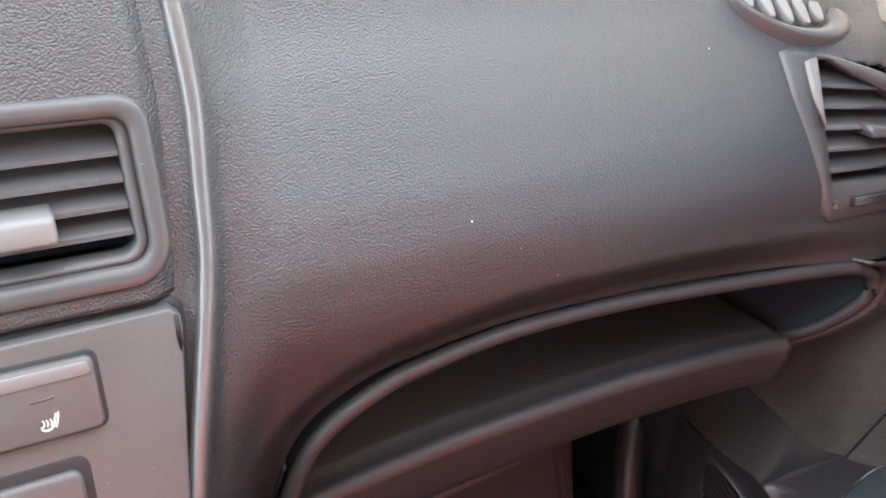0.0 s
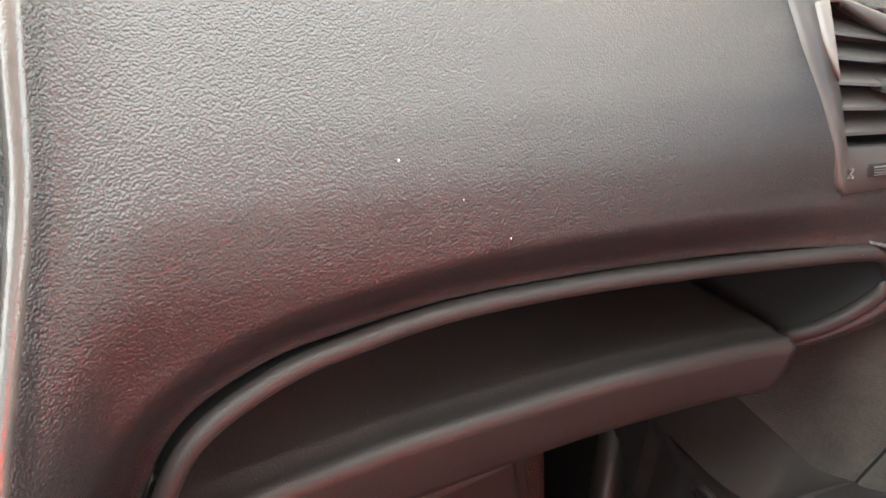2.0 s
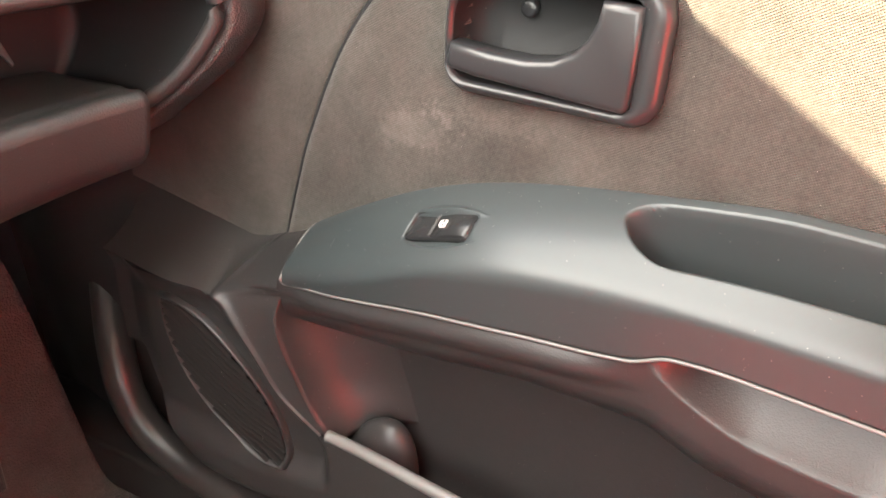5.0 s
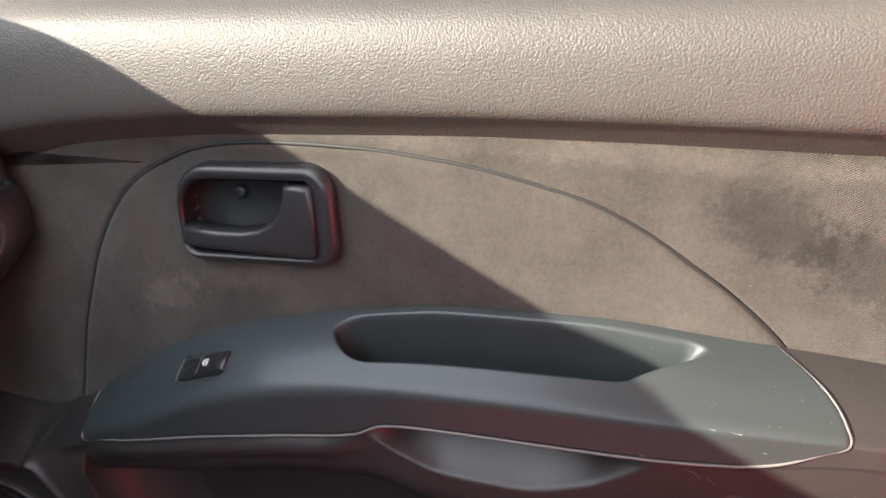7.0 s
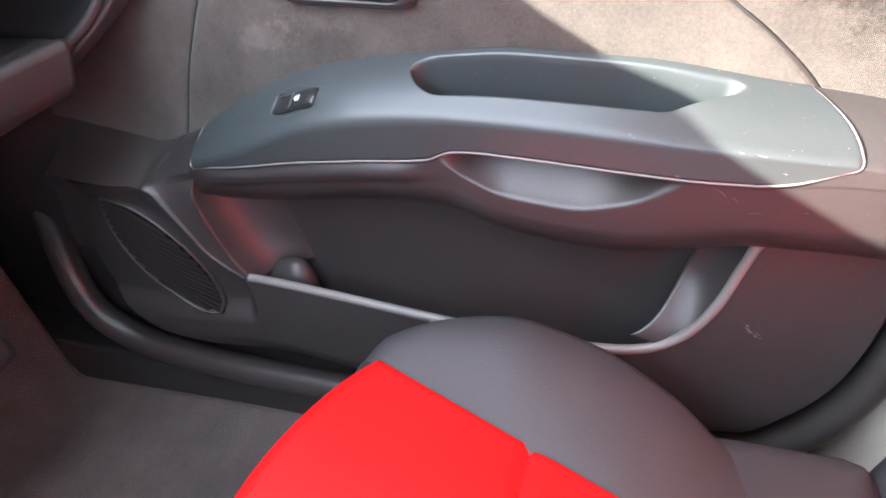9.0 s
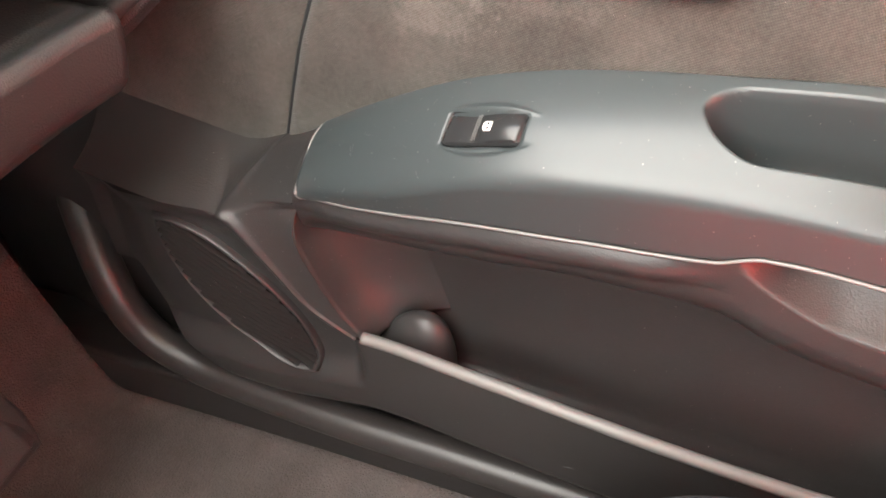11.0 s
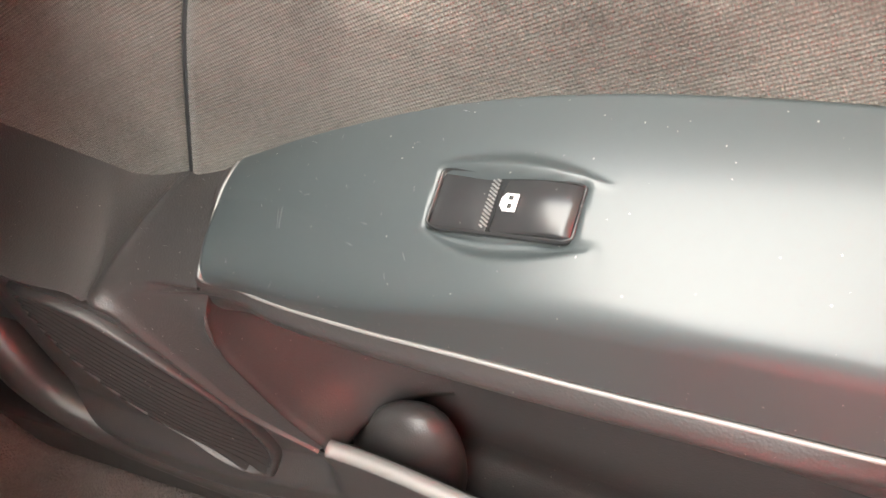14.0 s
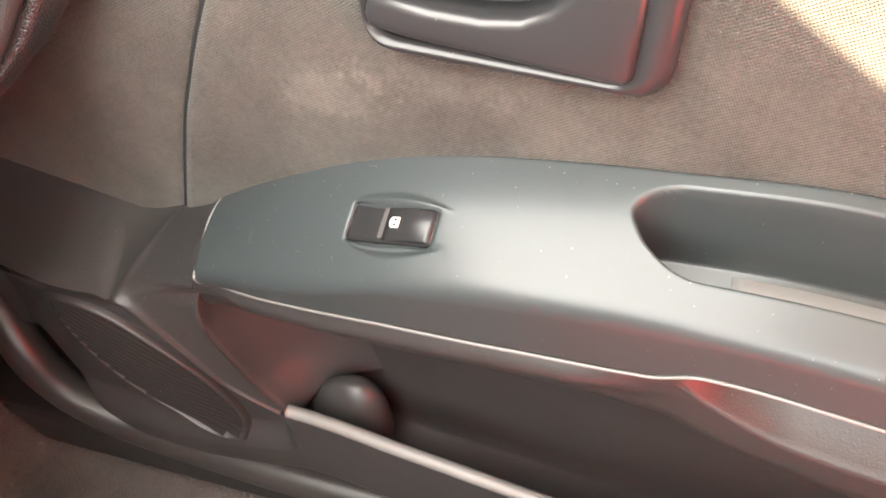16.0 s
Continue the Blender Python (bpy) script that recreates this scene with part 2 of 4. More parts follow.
def path(points, n, closed=False):
    """n points evenly along a smooth curve through the given ones."""
    p = np.array(points, float)
    count = len(p) if closed else len(p) - 1
    out = []
    for k in range(count):
        if closed:
            a, b, c, d = (p[(k + j) % len(p)] for j in (-1, 0, 1, 2))
        else:
            a, b, c, d = p[max(k - 1, 0)], p[k], p[k + 1], p[min(k + 2, len(p) - 1)]
        for s in np.linspace(0, 1, 24, endpoint=False):
            out.append(0.5 * (2 * b + (c - a) * s + (2 * a - 5 * b + 4 * c - d) * s**2 + (3 * b - a - 3 * c + d) * s**3))
    out.append(p[0] if closed else p[-1])
    out = np.array(out)
    run = np.r_[0, np.cumsum(np.linalg.norm(np.diff(out, axis=0), axis=1))]
    at = np.linspace(0, run[-1], n + 1 if closed else n)
    at = at[:-1] if closed else at
    return np.stack([np.interp(at, run, c) for c in out.T], 1)


def step(a, b, x):
    s = min(max((x - a) / (b - a), 0.0), 1.0)
    return s * s * (3 - 2 * s)


def as_mesh(name, verts, faces, smooth=True):
    me = bpy.data.meshes.new(name)
    me.from_pydata([tuple(map(float, v)) for v in verts], [], faces)
    me.validate()
    if smooth:
        me.polygons.foreach_set("use_smooth", [True] * len(me.polygons))
    me.update()
    return me


def put(name, me, material, parent=None, label=""):
    me.materials.append(material)
    ob = new(name, me)
    ob.parent = parent
    return tagged(ob, label)


def part(name, bm, material, parent=None, label="", smooth=True):
    bmesh.ops.recalc_face_normals(bm, faces=bm.faces)
    me = bpy.data.meshes.new(name)
    bm.to_mesh(me)
    bm.free()
    if smooth:
        me.polygons.foreach_set("use_smooth", [True] * len(me.polygons))
    return put(name, me, material, parent, label)


def sheet(name, f, nu, nv, material, parent=None, label="", thick=0.0, closed=False, keep=None):
    """A surface f(u, v), u and v from 0 to 1; keep(u, v) leaves faces out; thick gives it body behind."""
    us = np.linspace(0, 1, nu + 1)[: nu if closed else nu + 1]
    verts = [f(u, v) for u in us for v in np.linspace(0, 1, nv + 1)]
    faces, w = [], nv + 1
    for i in range(nu):
        for j in range(nv):
            if keep and not keep((i + 0.5) / nu, (j + 0.5) / nv):
                continue
            k = (i + 1) % len(us)
            faces.append((i * w + j, k * w + j, k * w + j + 1, i * w + j + 1))
    ob = put(name, as_mesh(name, verts, faces), material, parent, label)
    if thick:
        s = ob.modifiers.new("body", "SOLIDIFY")
        s.thickness, s.offset = abs(thick), 1.0 if thick > 0 else -1.0
    return ob


def tube(name, points, radius, material, parent=None, label="", n=60, closed=False, flat=1.0, sides=10, up=(0, 0, 1)):
    pts = path(points, n, closed)
    verts, faces = [], []
    for k in range(n):
        a, b = pts[(k - 1) % n if closed else max(k - 1, 0)], pts[(k + 1) % n if closed else min(k + 1, n - 1)]
        way = Vector(b - a).normalized()
        side = way.cross(Vector(up)).normalized()
        top = side.cross(way)
        for j in range(sides):
            c = 2 * math.pi * j / sides
            verts.append(Vector(pts[k]) + radius * (math.cos(c) * side + flat * math.sin(c) * top))
    for k in range(n if closed else n - 1):
        for j in range(sides):
            q, j2 = (k + 1) % n, (j + 1) % sides
            faces.append((k * sides + j, q * sides + j, q * sides + j2, k * sides + j2))
    if not closed:
        faces += [tuple(range(sides))[::-1], tuple((n - 1) * sides + j for j in range(sides))]
    return put(name, as_mesh(name, verts, faces), material, parent, label)


def block(lo, hi, bevel=0.004, segments=2, turn=None):
    bm = bmesh.new()
    bmesh.ops.create_cube(bm, size=1.0)
    lo, hi = Vector(lo), Vector(hi)
    for v in bm.verts:
        v.co = Vector((v.co.x * (hi - lo).x, v.co.y * (hi - lo).y, v.co.z * (hi - lo).z)) + (lo + hi) / 2
    if bevel:
        bmesh.ops.bevel(bm, geom=bm.edges[:], offset=bevel, segments=segments, affect="EDGES", profile=0.5)
    if turn:
        bmesh.ops.transform(bm, matrix=turn, verts=bm.verts)
    return bm


def prism(outline, low, high, place, bevel=0.0, segments=2):
    """A plate: a flat outline (a, b) from depth low to high; place(a, b, depth) gives the point."""
    bm = bmesh.new()
    base = [bm.verts.new(place(a, b, low)) for a, b in outline]
    top = [bm.verts.new(place(a, b, high)) for a, b in outline]
    n = len(outline)
    bm.faces.new(base[::-1])
    lid = bm.faces.new(top)
    for k in range(n):
        bm.faces.new((base[k], base[(k + 1) % n], top[(k + 1) % n], top[k]))
    bmesh.ops.recalc_face_normals(bm, faces=bm.faces)
    if bevel:
        bmesh.ops.bevel(bm, geom=list(lid.edges), offset=bevel, segments=segments, affect="EDGES", profile=0.5)
    return bm


def rings(loops, closed_end=True):
    """Rows of points joined one to the next; the last is filled."""
    bm = bmesh.new()
    rows = [[bm.verts.new(p) for p in loop] for loop in loops]
    for a, b in zip(rows, rows[1:]):
        for k in range(len(a)):
            q = (k + 1) % len(a)
            bm.faces.new((a[k], a[q], b[q], b[k]))
    if closed_end:
        bm.faces.new(rows[-1])
    return bm


def rounded(a0, b0, a1, b1, r, n=6):
    """The outline of a rectangle with rounded corners; r: one radius or four, from (a0, b0) round."""
    r = (r,) * 4 if isinstance(r, (int, float)) else r
    out = []
    for (a, b, da, db, start), q in zip(((a0, b0, 1, 1, 180), (a1, b0, -1, 1, 270), (a1, b1, -1, -1, 0), (a0, b1, 1, -1, 90)), r):
        for k in range(n + 1):
            c = radians(start + 90 * k / n)
            out.append((a + da * q + q * math.cos(c), b + db * q + q * math.sin(c)))
    return out


def empty(name, label, category, group="", kind="", at=(0, 0, 0)):
    ob = new(name)
    ob.location = at
    ob.empty_display_size = 0.05
    return tagged(ob, label, category, group, kind)


# ---------------------------------------------------------------- the passenger door
door = empty("door_1", "closed front passenger door lined in grey cloth and dark moulded plastic", "car door", kind="structure")


def skin(y):
    """Where the door's flat inner face stands."""
    return 0.075 * y


zt = spline((-0.56, 0.628), (-0.46, 0.636), (-0.40, 0.643), (-0.326, 0.650), (-0.227, 0.660), (-0.121, 0.661), (-0.036, 0.651),
            (0.055, 0.635), (0.121, 0.615), (0.194, 0.579), (0.235, 0.553), (0.285, 0.522), (0.36, 0.49))
xr = spline((-0.56, -0.094), (-0.381, -0.090), (-0.278, -0.085), (-0.183, -0.078), (-0.108, -0.070), (-0.03, -0.063), (0.05, -0.058),
            (0.13, -0.050), (0.20, -0.038), (0.24, -0.030), (0.29, -0.032), (0.36, -0.032))
zr = spline((-0.56, 0.610), (-0.381, 0.614), (-0.278, 0.617), (-0.183, 0.619), (-0.108, 0.617), (-0.03, 0.612), (0.027, 0.604),
            (0.086, 0.589), (0.15, 0.562), (0.20, 0.543), (0.24, 0.531), (0.29, 0.496), (0.36, 0.46))
xm = spline((-0.56, -0.102), (-0.385, -0.096), (-0.27, -0.09), (-0.15, -0.078), (-0.049, -0.066), (0.05, -0.06), (0.13, -0.051),
            (0.19, -0.041), (0.236, -0.033), (0.29, -0.034), (0.36, -0.034))
zm = spline((-0.56, 0.588), (-0.40, 0.598), (-0.33, 0.590), (-0.27, 0.587), (-0.16, 0.587), (-0.10, 0.586), (-0.065, 0.582),
            (-0.045, 0.572), (0.03, 0.561), (0.10, 0.549), (0.175, 0.5305), (0.236, 0.515), (0.29, 0.485), (0.36, 0.45))


def section(y, v, sink=0.0):
    """The armrest's cross-section: v 0 at the cloth, about 0.6 at the rounded edge, 1 at the lower rim."""
    top, edge, rim = (Vector((a, 0, b)) for a, b in ((skin(y) + 0.002, zt(y)), (xr(y) - 0.004, zr(y) + 0.003), (xm(y), zm(y))))
    # the edge grows rounder towards the front
    soft = step(0.10, 0.230, y)
    a, b = edge.lerp(top, 0.16 + 0.36 * soft), edge.lerp(rim, 0.26 + 0.50 * soft)
    if v < 0.6:
        p = top.lerp(a, v / 0.6)
        crown = 0.0030 * math.sin(math.pi * v / 0.62)
    elif v < 0.75:
        s = (v - 0.6) / 0.15
        p = a * (1 - s) ** 2 + edge * 2 * s * (1 - s) + b * s**2
        crown = 0.0030 * math.sin(math.pi * v / 0.62) if v < 0.62 else 0.0
    else:
        p = b.lerp(rim, (v - 0.75) / 0.25)
        crown = 0.0
    return Vector((p.x - crown * 0.4 + sink * 0.6, y, p.z + crown - sink))


def in_cup(y, v):
    """How deep the grip cup is at a place of the armrest's top: 0 outside, 1 inside."""
    front, back = -0.020 - 0.012 * step(0.20, 0.48, v), -0.316 + 0.050 * step(0.12, 0.46, v)
    a, b = abs(y - (front + back) / 2) - (front - back) / 2 + 0.024, abs(v - 0.295) * 0.15 - 0.030 + 0.024
    d = math.hypot(max(a, 0), max(b, 0)) + min(max(a, b), 0) - 0.024
    return step(0.0015, -0.0105 - 0.022 * step(-0.20, -0.29, y), d)


# the switch's opening, a leaning four-sided hole: (y, v) of its corners, front-top, back-top, back-low, front-low
SW = ((0.1263, 0.280), (0.0757, 0.325), (0.0768, 0.495), (0.1284, 0.480))


def switch_yv(a, b):
    """a along the armrest (1 at the front), b across it (1 towards the cloth)."""
    w = (a * b, (1 - a) * b, (1 - a) * (1 - b), a * (1 - b))
    return sum(k * c[0] for k, c in zip(w, SW)), sum(k * c[1] for k, c in zip(w, SW))


def switch_ab(y, v):
    a = b = 0.5
    for _ in range(4):
        y0, v0 = switch_yv(a, b)
        a += (y - y0) / 0.0505
        b -= (v - v0) / 0.185
    return a, b


def armrest_at(u, v):
    front = 0.236 + 0.008 * v - 0.014 * (1 - math.sqrt(max(0.0, 1 - max(0.0, (v - 0.62) / 0.38) ** 2)))
    back = -0.358 - 0.036 * math.sin(math.pi * min(v / 0.86, 1) * 0.62) + 0.03 * step(0.75, 1.0, v)
    y = front + (back - front) * u
    p = section(y, v, -0.0025)
    c = in_cup(y, v)
    p.z -= 0.054 * c
    p.x += 0.012 * c
    if 0.05 < y < 0.16 and 0.08 < v < 0.66:
        a, b = switch_ab(y, v)
        p.z -= 0.0065 * step(-0.02, 0.03, a) * step(1.02, 0.97, a) * step(-0.04, 0.05, b) * step(1.04, 0.95, b)
        # raised brow above the switch, scooped lip below it
        brow = max(0.0, 1 - ((a - 0.45) / 0.62) ** 2)
        p.z += 0.0032 * brow * step(0.95, 1.03, b) * step(1.03 + 0.42 * brow, 1.05, b)
        p.z -= 0.0050 * brow * step(0.02, -0.05, b) * step(-0.03 - 0.46 * brow, -0.05, b)
    edge = min(u, 1 - u) * 300
    rim = min(v, 1 - v) * 60
    fall = max(0.0, 1 - min(edge, rim, 1.0))
    p.z -= 0.0022 * fall * (1 - v)
    p.x += 0.0022 * fall * v
    return p


sheet("armrest", armrest_at, 420, 96, ARM, door, "smooth satin dark grey armrest trim with a long grip cup", thick=0.0025)
# thin pale tube that paints the glint along the armrest's edge
glint_run = [armrest_at(0.0, v) for v in (0.0, 0.2, 0.4, 0.6, 0.72, 0.82, 0.90, 0.96)] + [armrest_at(u, 1.0) + Vector((-0.0019 * min(1.0, 30 * u), 0, -0.0004)) for u in np.linspace(0.004, 0.945, 60)]
glint_run += [armrest_at(0.985, 0.97)] + [armrest_at(1.0, v) for v in (0.86, 0.74, 0.6, 0.45, 0.3, 0.1, 0.0)]
tube("edge_glint", glint_run, 0.0012, LIP, door, "thin pale line for the glint round the armrest's edge", n=260, sides=6)


def liner_at(u, v):
    y, w = -0.075 - 0.205 * u, 0.20 + 0.20 * v
    p = section(y, w)
    return Vector((p.x + 0.012, y, p.z - 0.0515 + 0.004 * math.sin(math.pi * v)))


sheet("cup_liner", liner_at, 30, 10, LIP, door, thick=0.002)


# moulded bolster under and round the armrest, with the finger scoop under the rim and the undercut to the pocket
scoop_lip = spline((-0.275, 0.586), (-0.262, 0.578), (-0.224, 0.556), (-0.175, 0.543), (-0.12, 0.545), (-0.08, 0.558), (-0.05, 0.576))
face_low = spline((-0.56, 0.558), (-0.42, 0.560), (-0.34, 0.557), (-0.27, 0.542), (-0.22, 0.531), (-0.17, 0.529), (-0.10, 0.534), (-0.05, 0.549), (0.03, 0.546), (0.10, 0.533), (0.175, 0.518), (0.246, 0.502))


def bolster_at(u, v):
    y = 0.246 - 0.710 * u
    if v < 0.55:
        p = section(y, v / 0.55)
    else:
        s = (v - 0.55) / 0.45
        z1, z0 = zm(y) - 0.001, min(face_low(y), zm(y) - 0.002)
        if s < 0.5:
            z = z1 + (z0 - z1) * s / 0.5
            p = Vector((xm(y) + 0.001 + 0.002 * (s / 0.5) ** 2, y, z))
            if -0.277 < y < -0.048 and z > scoop_lip(y):
                deep = (z - scoop_lip(y)) / max(zm(y) + 0.012 - scoop_lip(y), 0.004)
                p.x += 0.034 * math.sin(min(max(deep, 0), 1) * math.pi * 0.52) ** 0.8 * step(-0.048, -0.085, y) * step(-0.277, -0.225, y)
        else:
            # the underside curls back to the pocket's wall
            w = (s - 0.5) / 0.5
            x0 = xm(y) + 0.003
            run = math.sqrt((0.016 + skin(y) - x0) * (1 - 0.85 * step(0.18, 0.245, y)) / 15)
            p = Vector((x0 + 15 * (run * w) ** 2, y, z0 - run * w))
        # the face stands a little proud of the armrest's edge
        d = zm(y) - p.z
        p.x -= 0.0055 * math.sin(math.pi * min(max(d / 0.024, 0.0), 1.0)) * step(-0.06, 0.0, y) * step(0.246, 0.205, y)
    return p


def bolster_keep(u, v):
    y = 0.246 - 0.710 * u
    return not (-0.355 < y < 0.225 and 0.02 < v < 0.535)


sheet("bolster", bolster_at, 300, 120, DOOR, door, "dark moulded plastic bolster with a finger scoop", keep=bolster_keep)
part("inner_panel", block((0.045, -0.56, 0.20), (0.060, 0.55, 0.80), 0), BLACK, door)


# arched cloth insert round the door handle, and the cloth field outside its seam
ARCH = [(0.276, 0.515), (0.268, 0.545), (0.256, 0.588), (0.243, 0.628), (0.212, 0.698), (0.176, 0.746), (0.135, 0.773), (0.094, 0.787), (0.035, 0.791),
        (-0.047, 0.787), (-0.094, 0.781), (-0.141, 0.773), (-0.188, 0.7605), (-0.222, 0.750), (-0.2645, 0.728), (-0.300, 0.702), (-0.322, 0.686), (-0.3445, 0.665), (-0.3645, 0.644), (-0.383, 0.612), (-0.39, 0.58)]
arch = path(ARCH, 220)


def flat_field(y, z):
    return Vector((skin(y) + 0.018 * (z - 0.66) / 0.3, y, z))


def insert_at(u, v):
    y, z = arch[int(round(u * (len(arch) - 1)))]
    floor_z = zt(min(y * 0.72 - 0.02, 0.27)) - 0.010
    cy = y * 0.72 - 0.02
    base = Vector((0, cy, min(floor_z, z)))
    s = 1 - (1 - v) ** 1.5
    py, pz = y + (cy - y) * s, z + (base.z - z) * s
    p = flat_field(py, pz)
    near = math.hypot((py - y), (pz - z))
    p.x -= 0.0035 * math.sqrt(min(near / 0.006, 1)) - 0.004
    # the cloth dips softly round the handle's bezel
    d = math.hypot(max(abs(py - 0.049) - 0.074, 0), max(abs(pz - 0.733) - 0.041, 0))
    p.x += 0.0035 * math.exp(-((d / 0.016) ** 2))
    inside = math.hypot(max(abs(py - 0.0485) - 0.043, 0), max(abs(pz - 0.733) - 0.0125, 0)) < 0.0245
    if inside:
        p.x += 0.03
    return p


sheet("cloth_insert", insert_at, 219, 110, CLOTH, door, "arched grey twill cloth insert with worn, dusty patches")


def outer_at(u, v):
    y, z = arch[int(round(u * (len(arch) - 1)))]
    far = Vector((0, 0, 0))
    if u < 0.33:
        far = Vector((0, 0.47, z + 0.02))
    else:
        k = (u - 0.33) / 0.67
        far = Vector((0, 0.47 - 1.03 * k, 0.0))
        far.z = 0.804 - 0.045 * step(0.10, 0.40, far.y) - 0.020 * step(-0.05, -0.55, far.y)
        if u > 0.93:
            far.z = 0.786 + (0.6 - 0.786) * (u - 0.93) / 0.07
            far.y = -0.467
    far.y = max(far.y, -0.467)
    py, pz = y + (far.y - y) * v, z + (far.z - z) * v
    p = flat_field(py, pz)
    near = math.hypot(py - y, pz - z)
    p.x += 0.0045 * (1 - min(near / 0.003, 1))
    p.x += 0.004
    return p


sheet("cloth_field", outer_at, 219, 60, CLOTH, door, "grey cloth field with stained, flattened nap")
tube("seam", [(flat_field(y, z).x + 0.005, y, z) for y, z in arch[::8]], 0.0022, BLACK, door, n=160)


# belt: grained vinyl roll along the window, groove under it, ledge and seal above
PROFILE = path([(0.034, 0.778), (0.016, 0.792), (-0.008, 0.812), (-0.019, 0.822), (-0.022, 0.850), (-0.019, 0.878), (-0.006, 0.897), (0.030, 0.908), (0.062, 0.912)], 41)


belt_low = spline((-0.60, -0.012), (-0.45, -0.010), (-0.235, -0.001), (-0.10, 0.0025), (0.05, 0.0025), (0.17, -0.003), (0.30, -0.019), (0.46, -0.045))


def belt_at(u, v):
    y = 0.46 - 1.06 * u
    x, z = PROFILE[int(round(v * 40))]
    k = step(0.80, 0.875, z)
    return Vector((x + skin(y), y, z + belt_low(y) * (1 - k) + (0.010 - 0.028 * u) * k))


sheet("belt_roll", belt_at, 120, 40, BELT, door, "grained grey vinyl belt roll below the window", thick=-0.003)
tube("window_seal", [(0.060 + skin(y), y, 0.927 - 0.030 * (0.46 - y) / 1.06) for y in (0.44, 0.1, -0.2, -0.58)], 0.006, RUBBER, door, n=40, flat=1.6)
part("window_glass", block((0.074, -0.60, 0.86), (0.078, 0.30, 1.30), 0), GLASS, door).visible_shadow = False


# inner door handle: bezel, dished well, lever
handle = empty("door_handle", "", "")
handle.parent = door


def on_door(y, z, out):
    return Vector((skin(y) + 0.018 * (z - 0.66) / 0.3 - out, y, z))


outer = rounded(-0.0245, 0.6905, 0.1215, 0.7755, (0.018, 0.020, 0.036, 0.024))
mid = rounded(-0.0185, 0.6940, 0.1185, 0.7715, (0.014, 0.014, 0.031, 0.019))
lip = rounded(-0.0075, 0.6965, 0.1180, 0.7640, (0.010, 0.012, 0.027, 0.008))
well = rounded(-0.0070, 0.6985, 0.1155, 0.7620, (0.010, 0.012, 0.026, 0.008))
part("bezel", rings([[on_door(a, b, -0.004) for a, b in outer], [on_door(a, b, 0.004) for a, b in outer], [on_door(a, b, 0.0085) for a, b in mid],
                     [on_door(a, b, 0.0085) for a, b in lip], [on_door(a, b, 0.003) for a, b in well]], False), HANDLE, handle, "satin grey bezel")
part("well", rings([[on_door(a, b, 0.004) for a, b in well], [on_door(a, b, -0.020) for a, b in well],
                    [on_door(0.05 + (a - 0.05) * 0.7, 0.73 + (b - 0.73) * 0.7, -0.030) for a, b in well]]), BLACK, handle, "dark dished well")
LEVER = [(0.1150, 0.7060), (0.1165, 0.7120), (0.1140, 0.7225), (0.085, 0.7200), (0.060, 0.7198), (0.043, 0.7225), (0.031, 0.7285), (0.023, 0.7375), (0.0185, 0.7480), (0.0165, 0.7600),
         (-0.0078, 0.7600), (-0.0084, 0.7300), (-0.0080, 0.7030), (-0.0040, 0.6990), (0.040, 0.7008), (0.095, 0.7032)]
part("lever", prism(LEVER, -0.004, 0.0130, on_door, 0.0045, 4), HANDLE, handle, "satin grey pull lever")
part("screw_cap", rings([[on_door(0.075 + r * math.cos(c), 0.742 + r * math.sin(c), d) for c in np.linspace(0, 2 * math.pi, 14, endpoint=False)]
                         for r, d in ((0.006, -0.029), (0.006, -0.024), (0.004, -0.023))]), HANDLE, handle)


# window switch set into the armrest
switch = empty("window_switch", "", "")
switch.parent = door


def on_arm(a, b, out):
    y, v = switch_yv(a, b)
    p = section(y, v, -0.0025)
    return p + Vector((-0.35, 0, 0.94)) * out


part("rocker_low", prism(rounded(0.56, 0.02, 1.0, 0.98, 0.06, 3), -0.006, -0.0022, on_arm, 0.0006), SWITCH, switch, "glossy black thumb recess")
bm = bmesh.new()
rows = []
for k in range(9):
    a = 0.01 + 0.555 * k / 8
    top = -0.0015 + 0.0030 * math.sin(math.pi * (0.28 + 0.62 * k / 8)) ** 1.5
    rows.append([bm.verts.new(on_arm(a, b, h)) for b, h in ((0.03, -0.006), (0.03, top - 0.0006), (0.07, top), (0.93, top), (0.97, top - 0.0006), (0.97, -0.006))])
for a, b in zip(rows, rows[1:]):
    for k in range(5):
        bm.faces.new((a[k], a[k + 1], b[k + 1], b[k]))
bm.faces.new(rows[0])
bm.faces.new(rows[-1])
part("rocker_high", bm, SWITCH, switch, "glossy black rocker with a dotted grip edge")
frame_out, frame_in = rounded(-0.012, -0.018, 1.012, 1.018, 0.09, 4), rounded(0.004, 0.004, 0.996, 0.996, 0.08, 4)
part("switch_frame", rings([[on_arm(a, b, -0.004) for a, b in frame_out], [on_arm(a, b, 0.0002) for a, b in frame_out],
                            [on_arm(a, b, 0.0001) for a, b in frame_in], [on_arm(a, b, -0.0055) for a, b in frame_in]], False), SWITCH, switch)
bump = None
for i in range(4):
    for j in range(13):
        at = on_arm(0.556 + 0.017 * i, 0.10 + 0.064 * j + 0.03 * (i % 2), 0.0013 - 0.0005 * i)
        if bump is None:
            bm = bmesh.new()
            bmesh.ops.create_icosphere(bm, subdivisions=1, radius=0.00042)
            bump = part("grip_dot", bm, LIP, switch)
            dot = bump
        else:
            dot = new("grip_dot", bump.data)
            dot.parent = switch
        dot.location = at
# white pictogram of a window in its door
ICON = [(0.522, 0.60), (0.49, 0.70), (0.385, 0.70), (0.385, 0.34), (0.49, 0.34), (0.522, 0.44)]


